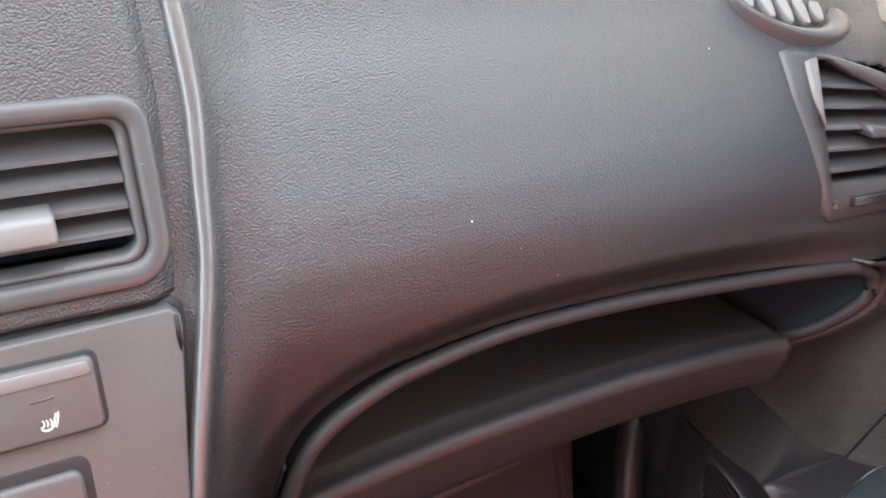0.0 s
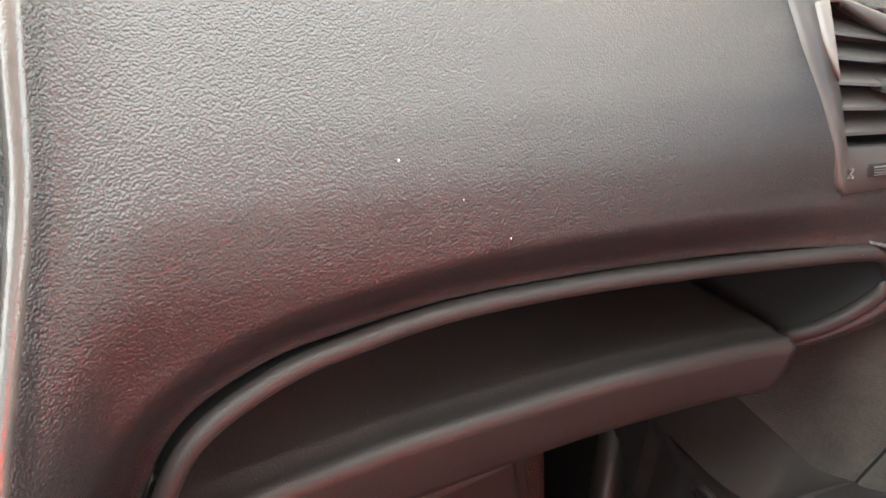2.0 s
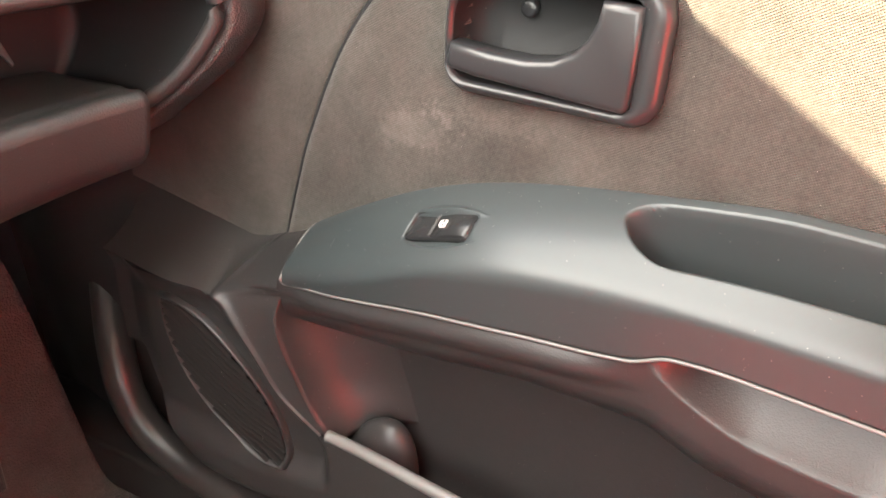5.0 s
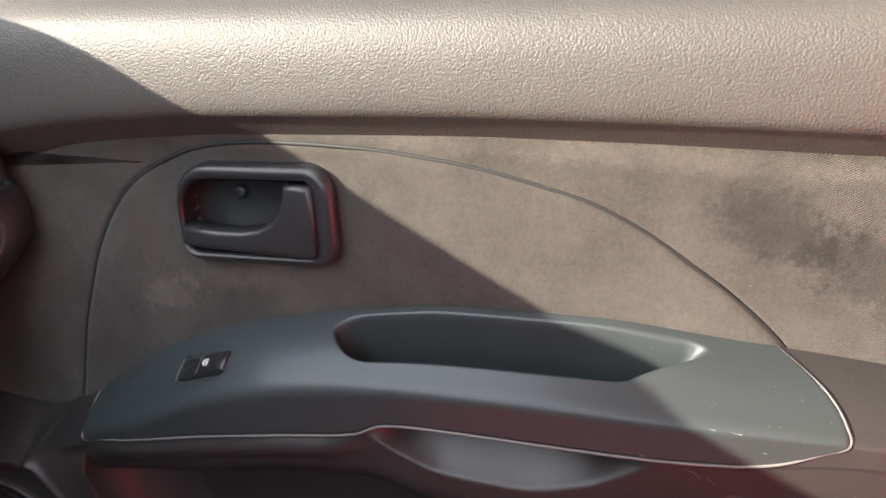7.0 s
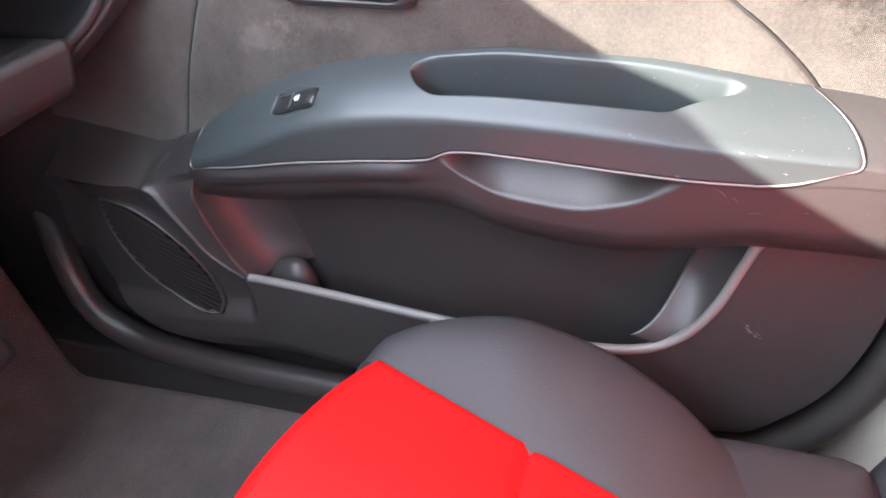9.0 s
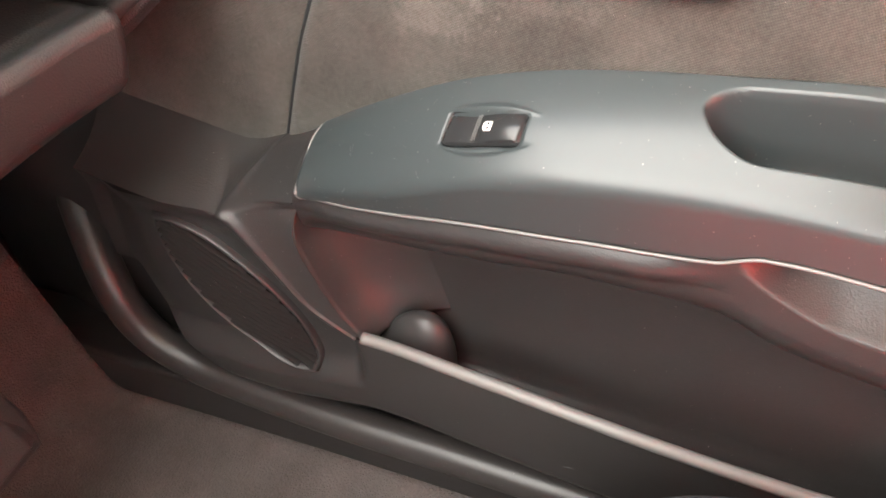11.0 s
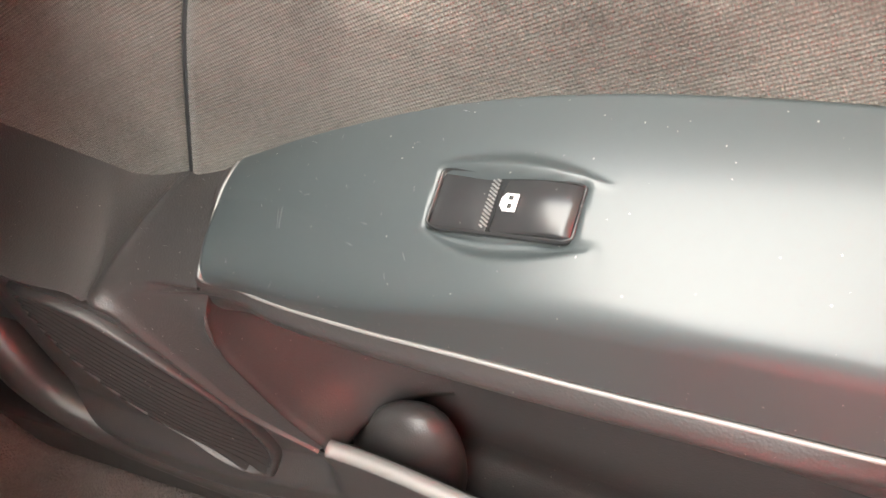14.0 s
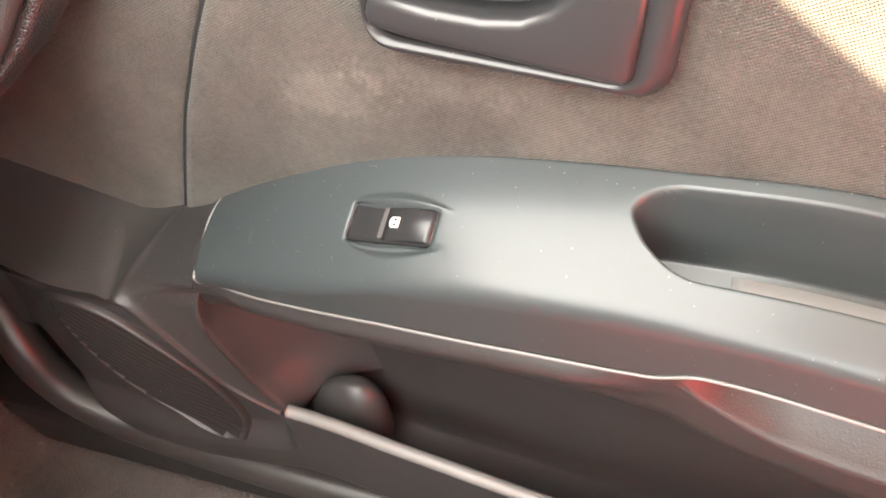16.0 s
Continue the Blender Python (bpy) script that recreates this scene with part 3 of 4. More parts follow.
def on_icon(a, b, out):
    return on_arm(0.445 + 0.80 * (a - 0.445), 0.52 + 0.80 * (b - 0.52), out)


part("pictogram", prism(ICON, 0.0005, 0.00175, on_icon), WHITE, switch, "white window pictogram")
part("pictogram_pane", prism([(0.422, 0.56), (0.422, 0.65), (0.462, 0.65), (0.462, 0.56)], 0.0012, 0.0020, on_icon), SWITCH, switch)
part("pictogram_pane", prism([(0.422, 0.38), (0.422, 0.48), (0.458, 0.48), (0.458, 0.38)], 0.0012, 0.0020, on_icon), SWITCH, switch)
part("pictogram_pane", prism([(0.474, 0.50), (0.468, 0.54), (0.486, 0.54)], 0.0012, 0.0020, on_icon), SWITCH, switch)


# lower panel: outer skin with the map pocket's lip, pocket inside, speaker grille
LIPLINE = [(-0.464, 0.513), (-0.42, 0.516), (-0.365, 0.516), (-0.345, 0.513), (-0.332, 0.482), (-0.315, 0.434), (-0.290, 0.396), (-0.255, 0.374), (-0.20, 0.367), (-0.10, 0.367), (0.0, 0.371),
           (0.10, 0.374), (0.194, 0.374), (0.208, 0.376), (0.226, 0.386), (0.246, 0.407), (0.268, 0.440), (0.287, 0.468), (0.300, 0.485), (0.310, 0.4915), (0.324, 0.4930), (0.37, 0.489), (0.47, 0.478)]
lip_pts = path(LIPLINE, 400)
low_x = spline((-0.50, -0.054), (-0.34, -0.053), (-0.2, -0.060), (-0.05, -0.054), (0.1, -0.042), (0.2, -0.033), (0.25, -0.038), (0.30, -0.043), (0.40, -0.038), (0.45, -0.02))
bottom_z = spline((-0.47, 0.51), (-0.457, 0.46), (-0.450, 0.419), (-0.434, 0.364), (-0.403, 0.314), (-0.352, 0.264), (-0.28, 0.243), (-0.1, 0.236), (0.09, 0.236), (0.27, 0.244), (0.33, 0.262), (0.37, 0.285), (0.41, 0.325), (0.44, 0.37))


ridge_y = spline((0.35, 0.200), (0.376, 0.210), (0.386, 0.226), (0.407, 0.246), (0.440, 0.268), (0.468, 0.287), (0.486, 0.300), (0.495, 0.312))


def low_skin(y, z):
    # ahead of the ridge the panel is sunk round the speaker
    sunk = 0.014 * step(0.001, 0.017, y - ridge_y(z)) * step(0.30, 0.335, z) if y > 0.2 else 0.0
    return low_x(y) + sunk * step(0.494, 0.452, z) - 0.006 * math.sin(math.pi * min(max((z - 0.22) / 0.30, 0), 1)) + 0.025 * step(0.28, 0.225, z)


def lower_at(u, v):
    y, z = lip_pts[int(round(u * (len(lip_pts) - 1)))]
    z = z + (min(bottom_z(y), z) - z) * v
    return Vector((low_skin(y, z), y, z))


sheet("lower_panel", lower_at, 399, 60, DOOR, door, "dark moulded lower door panel with scuffs")
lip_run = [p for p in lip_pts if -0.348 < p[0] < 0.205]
tube("pocket_lip", [(low_skin(y, z) + 0.003, y, z + 0.001) for y, z in lip_run[::5]], 0.0054, LIP, door, "pale lip of the map pocket", n=140)


def pocket_at(u, v):
    y = 0.195 - 0.545 * u
    ends = math.sqrt(max(0.0, 1 - max(2 * u - 1, 0.0) ** 9))
    lip_z = float(np.interp(y, lip_pts[:, 0], lip_pts[:, 1]))
    k = [(0.014 + skin(y), 0.500), (0.014 + skin(y), 0.40), (0.010 + skin(y), 0.31), (-0.012, 0.285), (low_x(y) + 0.006, 0.30), (low_x(y) + 0.004, lip_z)]
    q = v * 5
    a = min(int(q), 4)
    x0, z0 = k[a]
    x1, z1 = k[a + 1]
    s = q - a
    x, z = x0 + (x1 - x0) * s, z0 + (z1 - z0) * s
    x = x + (low_x(y) - x) * (1 - ends) * 0.9
    return Vector((x, y, z))


sheet("pocket_well", pocket_at, 120, 30, DOOR, door, "deep map pocket")


def fin_at(u, v):
    # rounded boss that closes the front of the pocket
    c, e = 2 * math.pi * u, math.pi / 2 * v
    wide = math.cos(e) ** 0.85
    y = 0.164 + (0.046 if math.cos(c) > 0 else 0.034) * math.cos(c) * wide - 0.006 * math.sin(e)
    return Vector((-0.009 + 0.024 * math.sin(c) * wide + 0.006 * math.sin(e), y, 0.305 + 0.080 * math.sin(e) ** 1.1))


sheet("pocket_boss", fin_at, 32, 16, DOOR, door, closed=True)
REAR = [p for p in lip_pts if -0.343 < p[0] < -0.268]


def rear_wall_at(u, v):
    # rounded rear end of the pocket, inside its lip
    y, z = REAR[int(round(u * (len(REAR) - 1)))]
    s = math.sin(v * math.pi / 2) * step(1.0, 0.4, u)
    return Vector((low_skin(y, z) + 0.002 + 0.034 * s, y + 0.030 * (1 - math.cos(v * math.pi / 2)) + 0.006 * s, z - 0.002 + 0.012 * v))


sheet("pocket_rear_wall", rear_wall_at, len(REAR) - 1, 14, DOOR, door, thick=0.001)
CREASE = path([(0.198, 0.362), (0.206, 0.379), (0.222, 0.404), (0.237, 0.440), (0.246, 0.468), (0.2485, 0.490), (0.2478, 0.507)], 40)


def front_wall_at(u, v):
    # front wall of the pocket, from the panel's crease back to the door's skin
    y, z = CREASE[int(round(u * 39))]
    s = math.sin(v * math.pi / 2)
    return Vector((low_skin(y, z) + 0.001 + 0.012 * step(0.482, 0.507, z) + (0.050 + skin(y)) * s, y - 0.085 * v**2.0, z + 0.006 * v))


sheet("pocket_front_wall", front_wall_at, 39, 16, DOOR, door, thick=0.001)


# dark cheek between the armrest's front, the pocket and the speaker; its front edge is a soft ridge
CHEEK_IN = path([bolster_at(0.0, v) for v in (0.02, 0.2, 0.33, 0.45, 0.55, 0.66, 0.775)] + [(low_skin(0.2475, 0.490) + 0.004, 0.2475, 0.490)]
                + [(low_skin(y, z) + 0.0008, y, z) for y, z in ((0.245, 0.466), (0.236, 0.440), (0.221, 0.404), (0.205, 0.379))], 120)
CHEEK_OUT = path([(0.019, 0.274, 0.533), (0.010, 0.281, 0.528), (-0.010, 0.295, 0.514), (-0.030, 0.307, 0.499), (low_skin(0.310, 0.4915), 0.310, 0.4915), (low_skin(0.300, 0.485), 0.300, 0.485),
                  (low_skin(0.287, 0.468), 0.287, 0.468), (low_skin(0.268, 0.440), 0.268, 0.440), (low_skin(0.246, 0.407), 0.246, 0.407), (low_skin(0.208, 0.376), 0.208, 0.376)], 120)


def cheek_at(u, v):
    k = int(round(u * 119))
    p = Vector(CHEEK_IN[k]).lerp(Vector(CHEEK_OUT[k]), v)
    # hollow face that rolls up to the ridge
    p.x += 0.0035 * math.sin(math.pi * v) * step(0.85, 0.35, u) - 0.0025 * step(0.80, 0.98, v) * (1 - step(0.97, 1.0, v))
    return p


sheet("front_cheek", cheek_at, 119, 24, DOOR, door, "dusty dark plastic cheek ahead of the armrest")
LEDGE = path([(0.019, 0.274, 0.533), (0.010, 0.281, 0.528), (-0.010, 0.295, 0.514), (-0.030, 0.307, 0.499), (low_skin(0.310, 0.4915), 0.310, 0.4915), (low_skin(0.324, 0.493), 0.324, 0.493),
              (low_skin(0.37, 0.489), 0.37, 0.489), (low_skin(0.47, 0.478), 0.47, 0.478)], 60)
LEDGE_IN = path([(0.022, 0.274, 0.534), (0.025, 0.285, 0.532), (0.028, 0.30, 0.530), (0.030, 0.33, 0.529), (0.034, 0.37, 0.528), (0.042, 0.47, 0.528)], 60)


def ledge_at(u, v):
    # hollow slope from the cloth out to the speaker's panel
    k = int(round(u * 59))
    a, b = Vector(LEDGE[k]), Vector(LEDGE_IN[k])
    bend = (a + b) / 2 + Vector((0.30 * (b.x - a.x), 0, -0.22 * (b.z - a.z)))
    return a * (1 - v) ** 2 + bend * 2 * v * (1 - v) + b * v**2


sheet("front_ledge", ledge_at, 59, 24, WOVEN, door, "dark woven-grained hollow ahead of the armrest")

rng = random.Random(4)
for k in range(26):
    y = rng.uniform(-0.40, 0.16)
    z = zm(y) - rng.uniform(0.006, 0.030) if rng.random() < 0.55 else rng.uniform(0.30, 0.355)
    x = (xm(y) + 0.0006) if z > 0.40 else low_skin(y, z) - 0.0004
    if z > 0.40 and -0.28 < y < -0.045:
        continue
    a, n = rng.uniform(-1.2, 1.2), rng.uniform(0.002, 0.010)
    dy, dz = n * math.cos(a), n * math.sin(a) * 0.6
    x2 = (xm(y + dy) + 0.0006) if z > 0.40 else low_skin(y + dy, z + dz) - 0.0004
    tube("scratch", [(x, y, z), ((x + x2) / 2, y + dy / 2, z + dz / 2 + 0.0006), (x2, y + dy, z + dz)], rng.uniform(0.00008, 0.00018), LIP, door, n=5, sides=4)
# scuffs that the seat has left on the rear of the panel, nicks on the armrest's face
for k in range(12):
    y, z = -0.342 - 0.0012 * k + rng.uniform(-0.003, 0.003), 0.418 - 0.0012 * k + rng.uniform(-0.003, 0.003)
    dy, dz = rng.uniform(0.002, 0.004), rng.uniform(-0.002, 0.001)
    tube("scuff", [(low_skin(y, z) - 0.0002, y, z), (low_skin(y - dy, z + dz) - 0.0002, y - dy, z + dz)], rng.uniform(0.0002, 0.0004), LIP, door, n=3, sides=4)
for y, v, n in ((-0.305, 0.70, 0.006), (-0.318, 0.71, 0.010), (-0.341, 0.86, 0.003), (-0.262, 0.97, 0.004)):
    tube("scuff", [section(y, v, -0.0028), section(y - n, v + 0.01, -0.0028)], 0.0004, LIP, door, n=3, sides=4)
# fine hairs and lint on the armrest's front and the ledge
for k in range(34):
    y, v = rng.uniform(0.12, 0.236), rng.uniform(0.05, 0.95)
    p = section(y, v, -0.0030)
    a, n = rng.uniform(0, 6.28), rng.uniform(0.0008, 0.0035)
    q = section(y + n * math.cos(a), min(max(v + 8 * n * math.sin(a), 0), 1), -0.0030)
    tube("lint", [p, (p + q) / 2 + Vector((-0.0002, 0, 0.0004)), q], 0.00006, LIP, door, n=4, sides=4)

for k in range(30):
    u, v = rng.uniform(0.02, 0.55), rng.uniform(0.1, 0.9)
    p = cheek_at(u, v) + Vector((-0.0005, 0, 0.0003))
    a, n = rng.uniform(0, 6.28), rng.uniform(0.0004, 0.0022)
    q = p + Vector((0, n * math.cos(a), n * math.sin(a)))
    tube("lint", [p, (p + q) / 2 + Vector((-0.0003, 0, 0.0002)), q], 0.00008, LIP, door, n=4, sides=4)

# speaker grille: long slats in a leaf-shaped opening
grille = empty("speaker_grille", "", "")
grille.parent = door


def on_speaker(a, b, out):
    """a along the leaf (1 at its upper tip), b across it."""
    y = 0.317 + 0.062 * a + 0.030 * b
    z = 0.390 + 0.071 * a - 0.026 * b
    return Vector((low_skin(y, z) - out, y, z))


LEAF = [(a, (1 - a * a) ** 0.70) for a in np.linspace(-1, 1, 30)] + [(a, -((1 - a * a) ** 0.70)) for a in np.linspace(1, -1, 30)[1:-1]]
part("grille_rim", rings([[on_speaker(a * q, b * q, o) for a, b in LEAF] for q, o in ((1.07, -0.001), (1.06, 0.0040), (1.03, 0.0068), (1.0, 0.0062), (0.99, 0.0012))], False), SILL, grille)
# near-black backing paints the shade in the gaps between the slats
sheet("grille_backing", lambda u, v: on_speaker(v * math.cos(2 * math.pi * u), v * math.copysign(abs(math.sin(2 * math.pi * u)) ** 1.4, math.sin(2 * math.pi * u)), 0.0016), 48, 14, GAP_SHADE, grille, closed=True)
# the slats lie flatter than the leaf's own axis
for k in range(15):
    c = -0.91 + 1.82 * k / 14
    ends = []
    for t in np.linspace(-1.1, 1.1, 221):
        a, b = t * 0.78 - c * 0.50, t * 0.65 + c * 0.90
        if abs(a) < 1 and abs(b) < 0.90 * (1 - a * a) ** 0.70:
            ends.append((a, b))
    if len(ends) < 12:
        continue
    bm = bmesh.new()
    row = []
    for f in np.linspace(0, 1, 11):
        a = ends[0][0] + (ends[-1][0] - ends[0][0]) * f
        b = ends[0][1] + (ends[-1][1] - ends[0][1]) * f
        row.append([bm.verts.new(on_speaker(a + 0.35 * db, b + db, o)) for db, o in ((-0.024, 0.0014), (-0.017, 0.0072), (0.004, 0.0078), (0.014, 0.0014))])
    for p, q in zip(row, row[1:]):
        for j in range(3):
            bm.faces.new((p[j], p[j + 1], q[j + 1], q[j]))
    part("slat", bm, GRILLE, grille)


# ---------------------------------------------------------------- dashboard
dash = empty("dashboard", "dark grained dashboard with open shelf and air vents", "dashboard")
face_y = spline((0.50, 0.335), (0.62, 0.324), (0.70, 0.318), (0.77, 0.3175), (0.79, 0.318), (0.82, 0.323), (0.85, 0.337), (0.88, 0.357), (0.915, 0.382), (0.95, 0.408), (1.0, 0.43))
plan_y = spline((-0.62, 0.007), (-0.4, 0.0), (-0.28, -0.006), (-0.2, -0.013), (-0.12, -0.028), (-0.06, -0.046), (-0.02, -0.056), (0.016, -0.054))
ridge_x = spline((0.50, -0.615), (0.60, -0.604), (0.73, -0.582), (0.805, -0.563), (0.845, -0.554), (0.885, -0.550), (0.92, -0.547), (0.96, -0.548), (1.02, -0.552))
ROLL = path([(0.0, 0.0), (0.016, 0.028), (0.042, 0.052), (0.085, 0.070), (0.15, 0.076), (0.25, 0.064), (0.57, -0.03)], 41)
# lower edge of the panel: beside the shelf's rim and along it
EDGE = path([(-0.632, 0.53), (-0.590, 0.53), (-0.5445, 0.53), (-0.5385, 0.575), (-0.534, 0.63), (-0.524, 0.680), (-0.503, 0.717), (-0.463, 0.740), (-0.42, 0.749), (-0.36, 0.756), (-0.28, 0.757), (-0.2, 0.756),
             (-0.12, 0.756), (-0.06, 0.757), (0.016, 0.757)], 201)


BORDER = EDGE[EDGE[:, 0] > -0.5448]


def stack_y(z):
    return 0.325 + 0.42 * (z - 0.825)


def dash_y(x, z):
    """How far forward the dash's face stands."""
    y = face_y(z) + plan_y(x) * (1 - 0.5 * step(0.755, 0.80, z))
    r = ridge_x(z)
    y += (stack_y(z) + 0.010 - y) * step(r + 0.050, r + 0.004, x)
    y -= 0.0075 * math.exp(-(((x - r) / 0.0085) ** 2)) if x > r else 0.0075 * math.exp(-(((x - r) / 0.0060) ** 2))
    return y


def roll_z(x):
    return 1.0 - 0.062 * step(-0.26, -0.06, x)


def dash_at(u, v):
    xb, zb = EDGE[int(round(u * 200))]

    def across(z):
        r = ridge_x(z)
        return r - 0.020 + 0.040 * u / 0.16 if u < 0.16 else r + 0.020 + (-0.004 - r) * (u - 0.16) / 0.84

    s = min(v / 0.7, 1.0) ** 1.25
    z = zb + (roll_z(xb) - zb) * s
    x = across(z) + (xb - across(zb)) * (1 - s) ** (6 - 4.5 * step(0.13, 0.22, u))
    z = zb + (roll_z(x) - zb) * s
    y = dash_y(x, z)
    d = float(np.min(np.hypot(BORDER[:, 0] - x, BORDER[:, 1] - z)))
    y += 0.020 * step(0.036, 0.003, d)
    if v > 0.7:
        dy, dz = ROLL[int(round((v - 0.7) / 0.3 * 40))]
        y, z = y + dy, z + dz
    return Vector((x, y, z))


def vent_ab(x, z):
    left = -0.0945 - 0.018 * (z - 0.795) / 0.124
    a = (x - left) / (0.006 - left)
    return a, (z - 0.795 - 0.006 * a) / (0.124 - 0.020 * a)


def dash_keep(u, v):
    p = dash_at(u, v)
    a, b = vent_ab(p.x, p.z)
    return not (0.05 < a < 0.96 and 0.10 < b < 0.95 and v < 0.72)


sheet("dash_panel", dash_at, 200, 140, DASH, dash, "dark grained vinyl dash panel", thick=-0.004, keep=dash_keep)


def end_at(u, v):
    p = dash_at(1.0, v)
    return p + Vector((0.010 * math.sin(u * math.pi / 2), 0.005 + 0.16 * u**1.6, 0))


sheet("dash_end", end_at, 12, 70, DASH, dash)

# corner of the dash below its end, beside the shelf
IN_EDGE = path([(-0.055, 0.757), (-0.034, 0.752), (-0.024, 0.742), (-0.024, 0.718), (-0.043, 0.681), (-0.066, 0.650), (-0.080, 0.622), (-0.078, 0.58), (-0.064, 0.50), (-0.05, 0.42), (-0.045, 0.28), (-0.045, 0.14)], 110)
OUT_EDGE = path([(0.016, 0.760), (0.024, 0.748), (0.026, 0.735), (0.022, 0.712), (0.006, 0.678), (-0.012, 0.650), (-0.020, 0.622), (-0.018, 0.58), (-0.008, 0.50), (0.0, 0.42), (0.005, 0.28), (0.005, 0.14)], 110)


def corner_at(u, v):
    k = int(round(u * 109))
    (x0, z0), (x1, z1) = IN_EDGE[k], OUT_EDGE[k]
    x, z = x0 + (x1 - x0) * v, z0 + (z1 - z0) * v
    bow = 0.006 * math.sin(math.pi * v)
    return Vector((x, 0.279 - bow + 0.11 * step(0.72, 0.57, z) + 0.33 * step(0.64, 0.47, z) + 0.012 * max(0, 1 - v * 7) + 0.10 * max(0, v * 8 - 7) * 0.3, z))


sheet("dash_corner", corner_at, 109, 32, DASH, dash, "grained corner below the dash end", thick=-0.003)

# open shelf: lip, roof, back, floor
RIM = [(-0.542, 0.55), (-0.535, 0.60), (-0.530, 0.635), (-0.520, 0.675), (-0.5, 0.712), (-0.46, 0.735), (-0.42, 0.744), (-0.36, 0.751), (-0.28, 0.752), (-0.2, 0.751), (-0.12, 0.751),
       (-0.055, 0.7515), (-0.034, 0.746), (-0.028, 0.737), (-0.029, 0.718), (-0.047, 0.681), (-0.070, 0.650), (-0.094, 0.622)]
rim_y = spline((-0.54, 0.330), (-0.4, 0.332), (-0.28, 0.327), (-0.2, 0.318), (-0.12, 0.304), (-0.06, 0.290), (-0.02, 0.281))
tube("shelf_rim", [(x, rim_y(x) + (0.115 * step(0.72, 0.57, z) if x > -0.15 else 0.0), z) for x, z in RIM], 0.0060, LOWER, dash, "rounded shelf rim", n=140)
rim_pts = path(RIM[:-1], 140)


def roof_at(u, v):
    x, z = rim_pts[int(round(u * 139))]
    back = 0.432
    edge = rim_y(x) + (0.115 * step(0.72, 0.57, z) if x > -0.15 else 0.0)
    y = edge + (back - edge) * min(v * 2, 1)
    s = max(v - 0.5, 0) * 2
    w = min(v * 2, 1)
    return Vector((x + (-0.28 - x) * s, y, z + 0.003 + (0.60 - z) * s - 0.030 * w * step(0.60, 0.72, z) * (1 - s)))


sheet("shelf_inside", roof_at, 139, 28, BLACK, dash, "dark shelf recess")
part("slot_mark", prism([(-0.109, 0.713), (-0.100, 0.715), (-0.087, 0.680), (-0.089, 0.678)], 0.0, 0.003, lambda a, b, d: Vector((a, 0.431 - d, b)), 0.0008), LIP, dash)

# shelf floor with its rounded front edge, and the glovebox under it
lid_z = spline((-0.53, 0.622), (-0.505, 0.628), (-0.42, 0.642), (-0.36, 0.654), (-0.28, 0.661), (-0.2, 0.670), (-0.12, 0.6725), (-0.08, 0.674))
lid_y = spline((-0.53, 0.362), (-0.505, 0.36), (-0.42, 0.355), (-0.36, 0.346), (-0.28, 0.339), (-0.2, 0.326), (-0.12, 0.315), (-0.08, 0.305))
LID = path([(0.10, -0.024), (0.05, -0.016), (0.010, -0.0022), (0.003, -0.0002), (0.0006, -0.0010), (0.0, -0.0035), (0.004, -0.030), (0.010, -0.052), (0.026, -0.068), (0.060, -0.076)], 161)


LID_EDGE = int(np.argmin(LID[:, 0]))


def lid_at(u, v):
    x = -0.515 + 0.434 * u
    dy, dz = LID[int(round(v * 160))]
    z = lid_z(x) + dz * (1 - 0.25 * u)
    if round(v * 160) < LID_EDGE:
        # the floor runs level at the back of the shelf
        z = lid_z(x) + (0.671 - lid_z(x)) * min(dy / 0.094, 1.0) ** 1.2 + dz * max(0.0, 1 - dy / 0.02)
    return Vector((x - 0.002 * step(0.97, 1, u) * dy, min(lid_y(x) + dy, 0.435), z))


sheet("shelf_floor", lid_at, 90, 160, LOWER, dash, "dark shelf floor with a rounded front edge", thick=-0.006)
box = empty("glovebox", "", "")
box.parent = dash
BOX = [(-0.53, 0.36), (-0.20, 0.36), (-0.198, 0.40), (-0.203, 0.43), (-0.214, 0.483), (-0.236, 0.566), (-0.242, 0.570), (-0.30, 0.567), (-0.36, 0.558), (-0.44, 0.545), (-0.53, 0.53)]
part("glovebox_door", prism(BOX, 0.0, 0.044, lambda a, b, d: Vector((a, 0.445 - d, b)), 0.006, 3), LOWER, box, "dark glovebox door")
GROOVE = path([(-0.372, 0.535), (-0.360, 0.515), (-0.336, 0.484), (-0.299, 0.453), (-0.257, 0.432), (-0.211, 0.422)], 60)


def box_face_at(u, v):
    z = 0.372 + (0.163 + 0.027 * u) * v
    right = -0.206 - 0.28 * max(z - 0.43, 0.0) + 0.1 * max(0.43 - z, 0) - 0.004
    x = -0.52 + (right + 0.52) * u
    d = np.hypot(GROOVE[:, 0] - x, GROOVE[:, 1] - z)
    k = int(np.argmin(d))
    below = z < GROOVE[k][1]
    dent = 0.007 * math.exp(-((d[k] / (0.018 if below else 0.007)) ** 2)) * min(1.0, k / 14)
    edge = min(u, 1 - u, v, 1 - v)
    return Vector((x, 0.394 + dent + 0.007 * step(0.03, 0.0, edge), z))


sheet("glovebox_face", box_face_at, 90, 60, LOWER, box, "moulded glovebox front with a curved finger hollow")
part("glovebox_catch", prism([(-0.325, 0.566), (-0.240, 0.574), (-0.239, 0.570), (-0.325, 0.561)], 0.0, 0.012, lambda a, b, d: Vector((a, 0.402 - d, b)), 0.001), LIP, box)


# side vent in the dash's corner
vent = empty("side_vent", "", "")
vent.parent = dash


